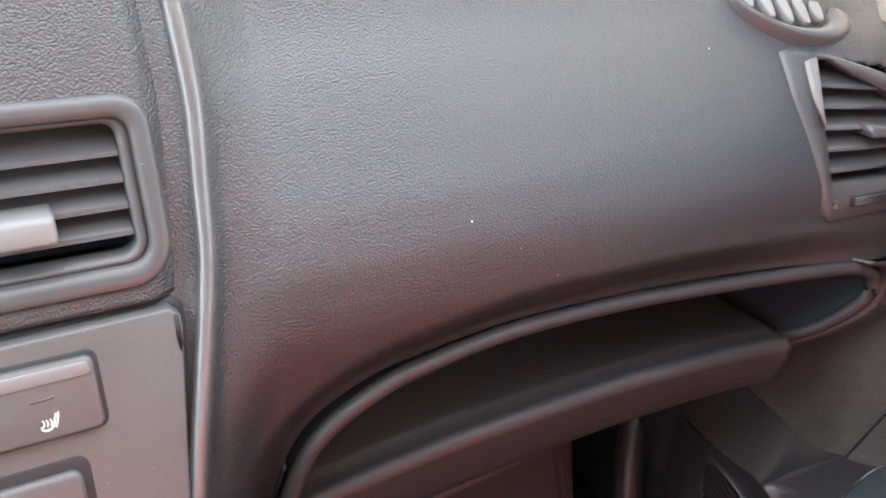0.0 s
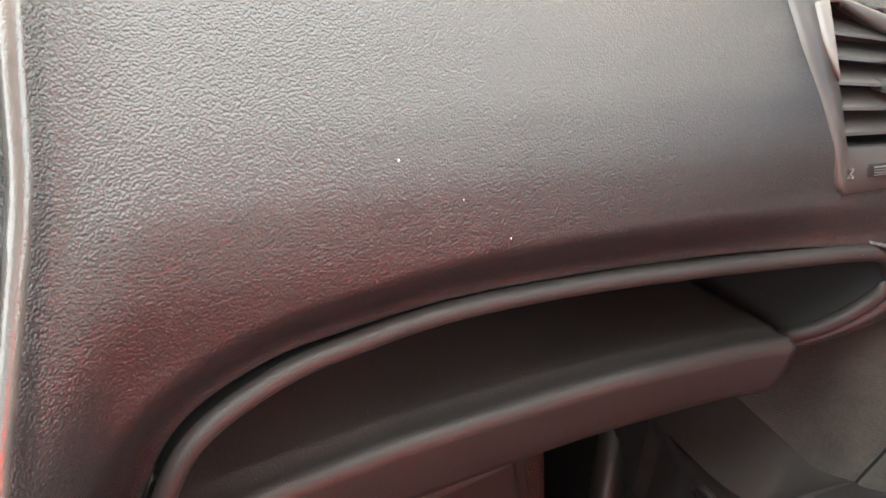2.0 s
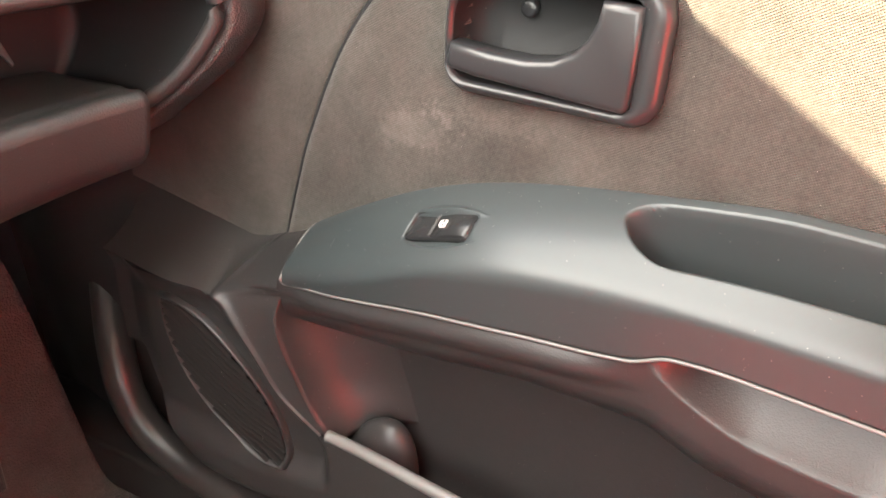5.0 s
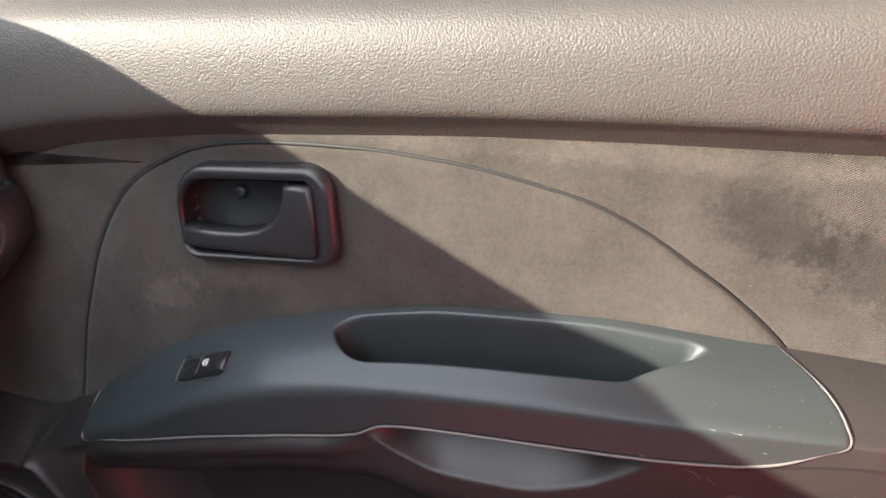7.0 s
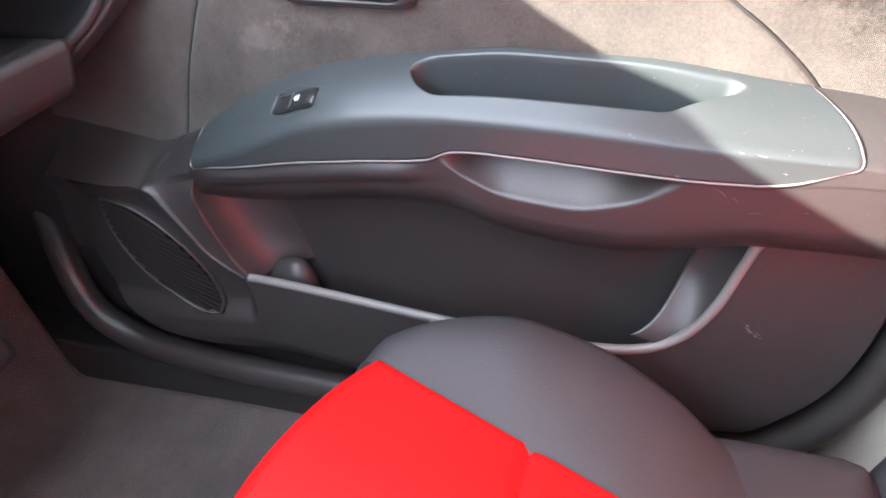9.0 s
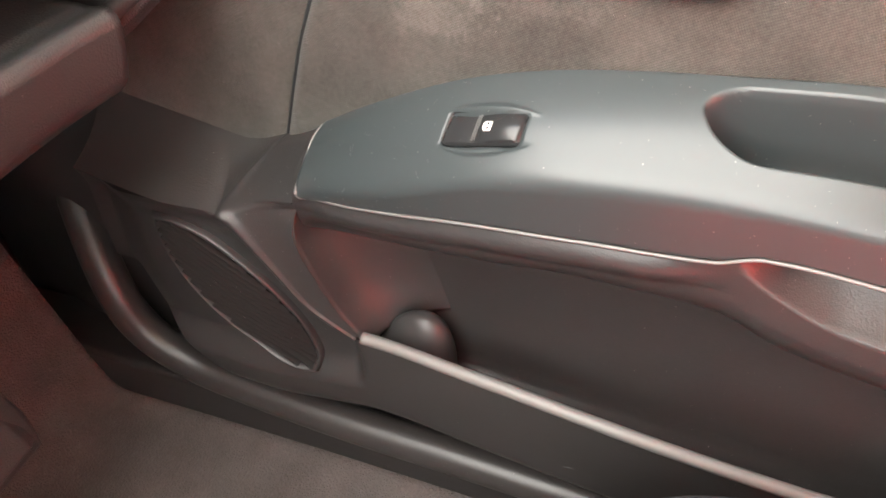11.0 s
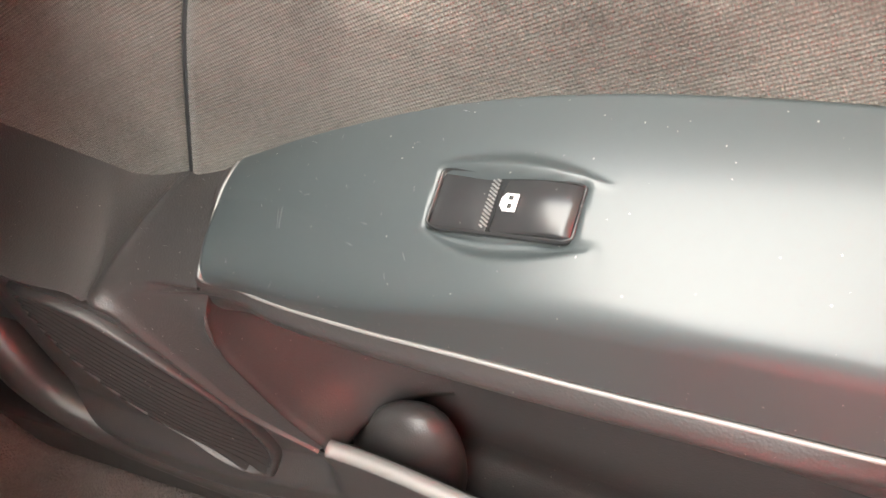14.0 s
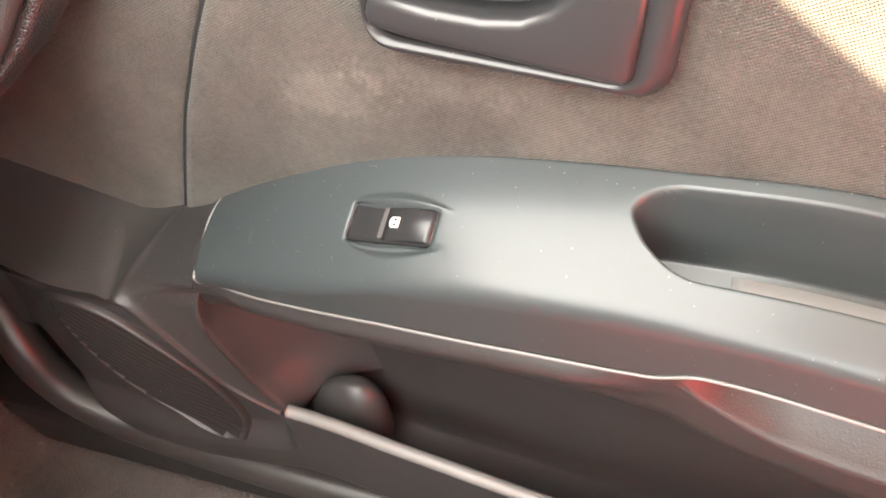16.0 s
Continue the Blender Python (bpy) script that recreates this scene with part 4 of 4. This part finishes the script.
def on_vent(a, b, out):
    """a to the door, b up; the vent follows the dash's corner."""
    left = -0.0945 - 0.018 * b
    x = left + (0.006 - left) * a
    z = 0.795 + 0.124 * b - 0.020 * a * b + 0.006 * a
    return Vector((x, dash_y(x, z) - out, z))


V_OUT = [(0.05, 0.0), (0.35, 0.0), (0.7, 0.0), (0.99, 0.0), (0.99, 0.3), (0.99, 0.6), (0.99, 0.88), (0.75, 0.93), (0.45, 0.98), (0.15, 1.0), (0.03, 0.96), (0.0, 0.7), (0.0, 0.4), (0.0, 0.06)]
V_IN = [(0.10, 0.235), (0.35, 0.225), (0.65, 0.218), (0.97, 0.215), (0.97, 0.4), (0.97, 0.6), (0.97, 0.72), (0.80, 0.80), (0.58, 0.88), (0.40, 0.955), (0.305, 0.945), (0.205, 0.72), (0.135, 0.47), (0.09, 0.27)]
vane_left = spline((0.2, 0.10), (0.47, 0.145), (0.72, 0.215), (0.95, 0.31))
part("vent_frame", rings([[on_vent(a, b, o) for a, b in loop] for loop, o in ((V_OUT, -0.008), (V_OUT, 0.0015), ([(a * 0.95 + 0.025, b * 0.97 + 0.014) for a, b in V_OUT], 0.0035), (V_IN, 0.0022), ([(a * 0.98 + 0.012, b * 0.98 + 0.01) for a, b in V_IN], -0.004), (V_IN, -0.014))], False), VENT, vent, "grey vent frame")
part("vent_throat", rings([[on_vent(a, b, -0.012) for a, b in V_IN], [on_vent(a, b, -0.034) for a, b in V_IN]]), BLACK, vent)
for k in range(5):
    b = 0.290 + 0.122 * k
    w = 0.96 if k < 4 else 0.80
    low = vane_left(b)
    part("vane", rings([[on_vent(a, b + d, o) for a in np.linspace(low, w, 6)] + [on_vent(a, b + d + h, o) for a in np.linspace(w, low, 6)] for d, h, o in ((0.070, 0.012, -0.022), (0.0, 0.026, -0.003), (0.004, 0.016, -0.0015))]), VENT, vent, smooth=False)
part("vane_tab", prism([(0.52, 0.505), (0.80, 0.50), (0.80, 0.565), (0.54, 0.575)], -0.010, 0.009, on_vent, 0.003, 3), VENT, vent)
part("thumb_wheel", prism(rounded(0.24, 0.080, 0.72, 0.150, 0.015, 3), -0.002, 0.0035, on_vent, 0.001), BLACK, vent)
for k in range(4):
    part("wheel_rib", prism([(0.29, 0.091 + 0.014 * k), (0.67, 0.089 + 0.014 * k), (0.67, 0.095 + 0.014 * k), (0.29, 0.097 + 0.014 * k)], 0.0025, 0.0052, on_vent), VENT, vent)
for pts in (((0.075, 0.09), (0.125, 0.09)), ((0.075, 0.135), (0.125, 0.135)), ((0.075, 0.09), (0.125, 0.135)), ((0.075, 0.135), (0.125, 0.09))):
    tube("shut_mark", [on_vent(a, b, 0.0032) for a, b in pts], 0.0004, LIP, vent, n=2, sides=4)
# sunlight on this blade is put into its pale colour
part("side_blade", prism([(0.19, 0.925), (0.295, 0.965), (0.225, 0.76), (0.15, 0.56), (0.15, 0.74)], -0.004, 0.006, on_vent, 0.002), LIP, vent, "blade coloured pale to stand for sunlight")

# demister outlet on the dash's top corner
demister = empty("demister_outlet", "", "")
demister.parent = dash


def on_top(a, b, out):
    """a towards the door, b up the slope."""
    x = -0.137 + 0.090 * a
    z = 0.960 - 0.014 * a + 0.018 * b
    return Vector((x, 0.392 + 0.024 * b - 0.022 * (a - 0.3) - 0.62 * out, z + 0.78 * out))


ell = [(0.5 + 0.5 * math.cos(c), math.sin(c)) for c in np.linspace(0, 2 * math.pi, 40, endpoint=False)]
part("outlet_rim", rings([[on_top(0.5 + e + (a - 0.5) * s, b * q, o) for a, b in ell] for s, q, e, o in ((1.36, 1.30, 0.10, -0.020), (1.32, 1.24, 0.10, -0.005), (1.18, 1.14, 0.05, -0.003), (1.06, 1.04, 0.0, -0.003), (1.0, 0.98, 0, -0.007), (0.98, 0.95, 0, -0.026))]), VENT, demister)
for k in range(5):
    a = 0.14 + 0.18 * k
    h = math.sqrt(1 - (2 * a - 1) ** 2) * 0.92
    leaf = [(a + 0.058 * math.sin(c) + 0.04 * math.cos(c), h * math.cos(c)) for c in np.linspace(0, 2 * math.pi, 14, endpoint=False)]
    part("blade", prism(leaf, -0.012, -0.002, on_top, 0.0015), LIP, demister)


# the welt's glint is partly put into a colour paler than the dash
tube("ridge_welt", [(ridge_x(z) - 0.0005, dash_y(ridge_x(z), z) + 0.0049, z) for z in np.linspace(0.56, 0.995, 24)], 0.0056, WELT, dash, "shiny welt beside the centre stack, coloured pale for its glint", n=90)

# specks of lint on the vinyl
for x, z, r in ((-0.399, 0.8406, 0.0006), (-0.367, 0.820, 0.0004), (-0.339, 0.797, 0.0004), (-0.1735, 0.9187, 0.0005)):
    bm = bmesh.new()
    bmesh.ops.create_icosphere(bm, subdivisions=1, radius=r)
    bmesh.ops.scale(bm, vec=(1, 0.6, 1.3), verts=bm.verts)
    part("lint_speck", bm, WHITE, dash).location = (x, dash_y(x, z) - 0.0004, z)
tube("lint_thread", [(-0.566, 0.303, 0.690), (-0.558, 0.3065, 0.690), (-0.551, 0.308, 0.691), (-0.545, 0.309, 0.693)], 0.0004, WHITE, dash, n=12, sides=4)


# ---------------------------------------------------------------- centre stack
stack = empty("centre_stack", "grey plastic centre stack with air vent and heater buttons", "centre stack")


def stack_at(u, v):
    z = 1.0 - 0.168 * min(v / 0.6, 1.0)
    x = ridge_x(z) - 0.012 - 0.33 * u
    y = stack_y(z) + 0.0115 - 0.008 * step(0.0, 0.05, u)
    if v > 0.6:
        dy, dz = ROLL[int(round((v - 0.6) / 0.4 * 40))]
        y, z = stack_y(1.0) + 0.0035 + dy + 0.008 * step(0.05, 0, u), 1.0 + dz
    else:
        z = 0.832 + 0.168 * min(v / 0.6, 1.0)
        x = ridge_x(z) - 0.012 - 0.33 * u
        y = stack_y(z) + 0.0115 - 0.008 * step(0.0, 0.05, u)
    return Vector((x, y, z))


def hood_keep(u, v):
    p = stack_at(u, v)
    return not (p.x < -0.578 and 0.850 < p.z < 0.916)


sheet("stack_hood", stack_at, 120, 110, DASH, stack, "grained vinyl hood round the centre vent", thick=0.004, keep=hood_keep)


def on_stack(x, z, out):
    return Vector((x, stack_y(z) - out + 0.003, z))


cv_out = rounded(-0.86, 0.8405, -0.5705, 0.9265, (0.02, 0.021, 0.014, 0.02))
cv_mid = rounded(-0.858, 0.8425, -0.5725, 0.9245, (0.018, 0.0195, 0.0125, 0.018))
cv_edge = rounded(-0.85, 0.8490, -0.5790, 0.9180, (0.010, 0.012, 0.009, 0.010))
cv_in = rounded(-0.848, 0.8505, -0.5805, 0.9165, (0.009, 0.011, 0.008, 0.009))
cv_deep = rounded(-0.845, 0.8530, -0.5860, 0.9135, (0.008, 0.008, 0.007, 0.008))
centre_vent = empty("centre_vent", "", "")
centre_vent.parent = stack
part("vent_frame", rings([[on_stack(a, b, o) for a, b in loop] for loop, o in ((cv_out, -0.006), (cv_out, 0.0015), (cv_mid, 0.003), (cv_edge, 0.0025), (cv_in, 0.0), (cv_in, -0.004))], False), VENT, centre_vent, "grey vent frame")
part("inner_frame", rings([[on_stack(a, b, o) for a, b in loop] for loop, o in ((cv_in, -0.006), (cv_in, -0.002), (cv_deep, -0.003), (cv_deep, -0.02))], False), VENT, centre_vent)
part("vent_throat", rings([[on_stack(a, b, -0.014) for a, b in cv_deep], [on_stack(a, b, -0.045) for a, b in cv_deep]]), BLACK, centre_vent)
for k in range(4):
    z = 0.8630 + 0.0120 * k
    part("vane", rings([[on_stack(a, b, o) for a, b in ((-0.844, z0), (-0.5865, z0), (-0.5865, z1), (-0.844, z1))] for z0, z1, o in ((z + 0.0085, z + 0.0100, -0.026), (z - 0.0014, z + 0.0022, -0.006), (z - 0.0008, z + 0.0014, -0.0045))]), VENT, centre_vent, smooth=False)
part("vane_tab", prism(rounded(-0.652, 0.868, -0.620, 0.8805, 0.003), -0.008, 0.010, on_stack, 0.003, 3), LIP, centre_vent, "pale vane tab")

PANEL = [(-0.86, 0.50), (-0.622, 0.50), (-0.604, 0.62), (-0.5855, 0.738), (-0.5735, 0.818), (-0.5735, 0.824), (-0.578, 0.8285), (-0.65, 0.8275), (-0.75, 0.826), (-0.86, 0.826)]
part("switch_panel", prism(PANEL, -0.010, 0.003, on_stack, 0.0012), STACK, stack, "pale worn grey switch panel")
part("panel_gap", prism([(a * 1.0 + 0.003, b + 0.002) for a, b in PANEL], -0.014, -0.004, on_stack), BLACK, stack)
part("chipped_edge", prism([(-0.5765, 0.826), (-0.5745, 0.825), (-0.5748, 0.812), (-0.5765, 0.808), (-0.5772, 0.815), (-0.5768, 0.820)], 0.003, 0.0034, on_stack), BLACK, stack)
heater = empty("seat_heater_button", "", "")
heater.parent = stack
part("button_recess", prism(rounded(-0.75, 0.7835, -0.6145, 0.8195, 0.005), 0.002, 0.0034, on_stack, 0.0004), BLACK, heater)
part("button_face", prism(rounded(-0.75, 0.7855, -0.6165, 0.8175, 0.004), 0.003, 0.0075, on_stack, 0.0022, 3), STACK, heater, "grey rocker face")
# light on the button's upper bevel, put in as a pale strip
part("button_top_highlight", prism(rounded(-0.749, 0.8105, -0.6185, 0.8165, 0.002), 0.0068, 0.0082, on_stack, 0.0006), LIP, heater)


def seat_mark(pts, width, name):
    tube(name, [on_stack(a, b, 0.0078) for a, b in pts], width, WHITE, heater, n=10, sides=5)


seat_mark([(-0.6365, 0.7975), (-0.6375, 0.7945), (-0.6390, 0.7915), (-0.6410, 0.7908), (-0.6430, 0.7912), (-0.6435, 0.7930)], 0.00055, "seat_symbol")
seat_mark([(-0.6355, 0.7978), (-0.6360, 0.7950), (-0.6375, 0.7915)], 0.00045, "seat_symbol")
for k in range(3):
    seat_mark([(-0.6425 + 0.0016 * k, 0.7925), (-0.6420 + 0.0016 * k, 0.7942), (-0.6426 + 0.0016 * k, 0.7955)], 0.00032, "heat_mark")
part("button_bar", prism([(-0.646, 0.8035), (-0.636, 0.8038), (-0.636, 0.8046), (-0.646, 0.8043)], 0.0065, 0.0078, on_stack), VENT, heater)
second = empty("lower_button", "", "")
second.parent = stack
part("button_recess", prism(rounded(-0.77, 0.722, -0.627, 0.774, 0.006), 0.002, 0.0036, on_stack, 0.0006), BLACK, second)
part("button_face", prism(rounded(-0.77, 0.724, -0.631, 0.769, 0.005), 0.003, 0.0075, on_stack, 0.0022, 3), STACK, second)


# ---------------------------------------------------------------- footwell, sill, body
floor = part("floor", block((-1.45, -1.6, 0.02), (0.10, 1.0, 0.10), 0), CARPET)
tagged(floor, "dark brown carpet on the car floor", "floor", kind="structure")


def mat_at(u, v):
    x = -0.60 + 0.586 * u
    y = 0.66 - 0.95 * v
    z = 0.105 + 0.012 * step(0.95, 1.0, u) + 0.30 * step(0.11, 0.0, v) + 0.004 * math.sin(9 * x + 7 * y)
    return Vector((x, y + 0.0, z))


carpet = sheet("footwell_carpet", mat_at, 60, 90, CARPET, thick=0.004)
tagged(carpet, "dark brown moulded footwell carpet", "carpet", kind="structure")
wall = part("firewall", block((-1.42, 0.72, 0.08), (0.05, 0.80, 0.98), 0.0), BLACK)
tagged(wall, "carpeted firewall under the dashboard", "wall", kind="structure")


def sill_at(u, v):
    y = 0.80 - 1.43 * u
    x = 0.045 - 0.060 * min(v / 0.62, 1)
    z = 0.186 - 0.010 * v - 0.072 * step(0.58, 1.0, v)
    return Vector((x, y, z))


sill = sheet("sill_trim", sill_at, 60, 24, SILL, thick=0.003)
tagged(sill, "black plastic sill trim along the door opening", "sill trim", kind="structure")


def kick_at(u, v):
    y = 0.44 + 0.30 * u
    z = 0.10 + 0.72 * v
    return Vector((0.03 - 0.045 * math.sin(math.pi * min(u * 1.2, 1)) * 0.5 + 0.03 * (1 - v), y, z))


kick = sheet("kick_panel", kick_at, 20, 20, SILL, thick=0.003)
tagged(kick, "black kick panel beside the footwell", "trim", kind="structure")
SEAL = [(0.13, 0.62, 0.52), (0.055, 0.565, 0.39), (0.008, 0.516, 0.300), (-0.002, 0.486, 0.247), (-0.003, 0.44, 0.214), (-0.003, 0.388, 0.199), (-0.003, 0.258, 0.184), (-0.003, 0.103, 0.180), (-0.012, -0.15, 0.186), (-0.024, -0.33, 0.208),
        (-0.03, -0.40, 0.245), (-0.03, -0.45, 0.305), (-0.03, -0.482, 0.40), (-0.03, -0.496, 0.52), (-0.03, -0.494, 0.64), (-0.01, -0.497, 0.78), (0.02, -0.51, 0.93)]
seal = empty("door_seal", "soft black rubber seal round the door opening", "door seal")
tube("bulb", [(x - 0.005, y, z) for x, y, z in SEAL], 0.0200, SEALING, seal, n=200, sides=14)
tube("flange", [(x - 0.002, y + (0.014 if y > 0.3 else -0.012 if y < -0.3 else 0.0), z - (0.016 if z < 0.3 else 0.0)) for x, y, z in SEAL], 0.006, RUBBER, seal, "matt flange under the seal", n=200, flat=1.6)


def pillar_at(u, v):
    z = 0.12 + 1.2 * v
    y = -0.505 - 0.06 * max(0, (z - 0.3)) * 0.4 + 0.06 * step(0.5, 0.22, z) - 0.20 * u
    return Vector((0.02 - 0.05 * math.sin(math.pi * min(u * 1.1, 1)), y, z))


pillar = sheet("pillar_trim", pillar_at, 16, 40, TRIM, thick=0.004)
tagged(pillar, "beige pillar trim behind the door", "pillar trim", kind="structure")

# body shell that closes the cabin: far door, roof, rear wall, screen pillars
shell = empty("cabin_shell", "beige headlined car body with open windscreen and side windows", "car body", kind="structure")
part("far_door", block((-1.47, -0.60, 0.10), (-1.42, 0.75, 0.90), 0.01), DOOR, shell)
part("far_rear_door", block((-1.47, -1.75, 0.10), (-1.42, -0.70, 0.92), 0.01), DOOR, shell)
part("far_pillar", block((-1.46, -0.70, 0.10), (-1.41, -0.58, 1.34), 0.01), TRIM, shell)
part("near_rear_door", block((0.03, -1.75, 0.10), (0.08, -0.66, 0.92), 0.01), DOOR, shell)
part("door_skin", block((0.085, -0.62, 0.05), (0.11, 0.95, 0.905), 0.0), BODY, shell)
# unseen panel, added to keep low skylight off the door's front
part("sail_light_block", block((0.082, 0.30, 0.86), (0.104, 1.0, 1.20), 0.004), TRIM, shell)
part("roof", block((-1.40, -1.65, 1.38), (0.02, -0.10, 1.42), 0.01), TRIM, shell)
part("rear_wall", block((-1.45, -1.85, 0.10), (0.10, -1.78, 0.95), 0.0), TRIM, shell)
part("rear_shelf", block((-1.42, -1.80, 0.88), (0.06, -1.45, 0.92), 0.01), TRIM, shell)
for side, x in (("far_screen_pillar", -1.41), ("near_screen_pillar", 0.09)):
    tube(side, [(x, 0.98, 0.98), (x + (0.01 if x < -1 else -0.01), 0.56, 1.20), (x + (0.04 if x < -1 else -0.04), -0.08, 1.41)], 0.03, TRIM, shell, n=20)
    tube(side.replace("screen_pillar", "roof_rail"), [(x + (0.03 if x < -1 else -0.03), -0.06, 1.40), (x + (0.03 if x < -1 else -0.03), -1.65, 1.38)], 0.035, TRIM, shell, n=8)
part("bonnet", block((-1.42, 1.02, 0.02), (0.05, 2.1, 0.92), 0.06, 4), BODY, shell)
part("far_dash", block((-1.42, 0.36, 0.55), (-0.87, 1.0, 1.03), 0.04, 4), DASH, shell)


# ---------------------------------------------------------------- passenger seat
def seat():
    s = empty("car_seat", "red and grey leatherette front passenger seat", "car seat", at=(0, 0, 0.10))
    off = Vector((0, 0, -0.10))

    def edge(y):
        # red insert's border on the door side
        return -0.179 + 0.348 * y if y > -0.25 else -0.266

    def front(x):
        return 0.052 - 1.11 * (x + 0.37) ** 2

    def red_at(u, v):
        y0 = front(-0.37 + 0.42 * (u - 0.5))
        if v < 0.3:
            a = v / 0.3 * math.pi / 2
            y = y0 - 0.028 + 0.028 * math.cos(a) + 0.012 * (1 - v / 0.3)
            z = 0.390 - 0.19 * (1 - v / 0.3) ** 1.2 + 0.029 * math.sin(a)
        else:
            s2 = (v - 0.3) / 0.7
            y, z = y0 - 0.028 - 0.482 * s2, 0.419 - 0.060 * s2
        r = edge(min(y, 0.0))
        l = -0.74 - r
        x = l + (r - l) * u
        z += 0.010 * math.sin(math.pi * u)
        z -= 0.006 * math.exp(-(((y + 0.172) / 0.006) ** 2))
        return Vector((x, y, z)) + off

    part_in = sheet("cushion_insert", red_at, 60, 120, RED, s, "bright red cushion panel with a cross seam", thick=-0.01)

    outer_x = spline((0.03, -0.170), (0.0, -0.163), (-0.03, -0.150), (-0.08, -0.134), (-0.134, -0.127), (-0.20, -0.131), (-0.278, -0.150), (-0.338, -0.178), (-0.5, -0.21))
    crest = spline((0.03, 0.37), (0.006, 0.398), (-0.033, 0.425), (-0.08, 0.437), (-0.134, 0.442), (-0.20, 0.429), (-0.278, 0.398), (-0.338, 0.362), (-0.5, 0.31))

    def bolster(sign):
        def at(u, v):
            y = 0.014 - 0.514 * v
            r, o, top = edge(min(y, 0.0)), outer_x(y), crest(y)
            if u < 0.62:
                k = u / 0.62
                x = r + (o - r) * k
                base = 0.417 - 0.13 * max(-y - 0.01, 0)
                z = base + (top - base) * math.sin(math.pi / 2 * min(k * 1.15, 1))
                z -= 0.004 * k**6
            else:
                k = (u - 0.62) / 0.38
                x = o + 0.010 * math.sin(math.pi * k)
                z = top - 0.004 - 0.20 * k**1.3
            if v < 0.07:
                k = (1 - v / 0.07) ** 1.6
                z += (min(z, 0.385) - 0.01 - z) * k
                x += (r + 0.002 - x) * k
            if sign < 0:
                x = -0.74 - x
            return Vector((x, y, z)) + off
        return at

    sheet("side_bolster", bolster(1), 40, 70, GREY, s, "grey padded bolster with red stitching", thick=-0.01)
    sheet("side_bolster", bolster(-1), 40, 70, GREY, s, "grey padded bolster", thick=0.01)
    b = bolster(1)
    for k in range(46):
        v0 = 0.30 + 0.013 * k
        p, q = b(0.60, v0), b(0.60, v0 + 0.008)
        tube("stitch", [p + Vector((0, 0, 0.0012)), (p + q) / 2 + Vector((0, 0, 0.002)), q + Vector((0, 0, 0.0012))], 0.0012, THREAD, s, n=3, sides=5)
    part("seat_base", block((-0.60, -0.46, 0.02), (-0.14, -0.03, 0.27), 0.03, 3), GREY, s)
    part("seat_rail", block((-0.56, -0.50, 0.0), (-0.52, 0.0, 0.04), 0.004), BLACK, s)
    part("seat_rail", block((-0.22, -0.50, 0.0), (-0.18, 0.0, 0.04), 0.004), BLACK, s)

    def back_at(u, v):
        x = -0.60 + 0.46 * u
        z = 0.32 + 0.66 * v
        y = -0.50 - 0.22 * v - 0.03 * math.sin(math.pi * u) + 0.05 * (abs(u - 0.5) * 2) ** 3
        return Vector((x, y, z)) + off

    sheet("backrest_insert", lambda u, v: back_at(0.16 + 0.68 * u, v), 30, 30, RED, s, "bright red backrest panel", thick=0.05)
    sheet("backrest_bolster", lambda u, v: back_at(0.16 * u, v) + Vector((0, 0.03 * math.sin(math.pi * u), 0)), 12, 30, GREY, s, thick=0.05)
    sheet("backrest_bolster", lambda u, v: back_at(0.84 + 0.16 * u, v) + Vector((0, 0.03 * math.sin(math.pi * u), 0)), 12, 30, GREY, s, thick=0.05)
    part("headrest", block((-0.49, -0.83, 0.93), (-0.25, -0.72, 1.10), 0.04, 4), RED, s)
    return s


passenger = seat()


# ---------------------------------------------------------------- outside
bm = bmesh.new()
bmesh.ops.create_grid(bm, x_segments=8, y_segments=8, size=1500)
bmesh.ops.translate(bm, verts=bm.verts, vec=(0, 0, 0.015))
ground = part("ground", bm, GROUND)
tagged(ground, "dusty reddish brown ground round the car", "ground", kind="structure")
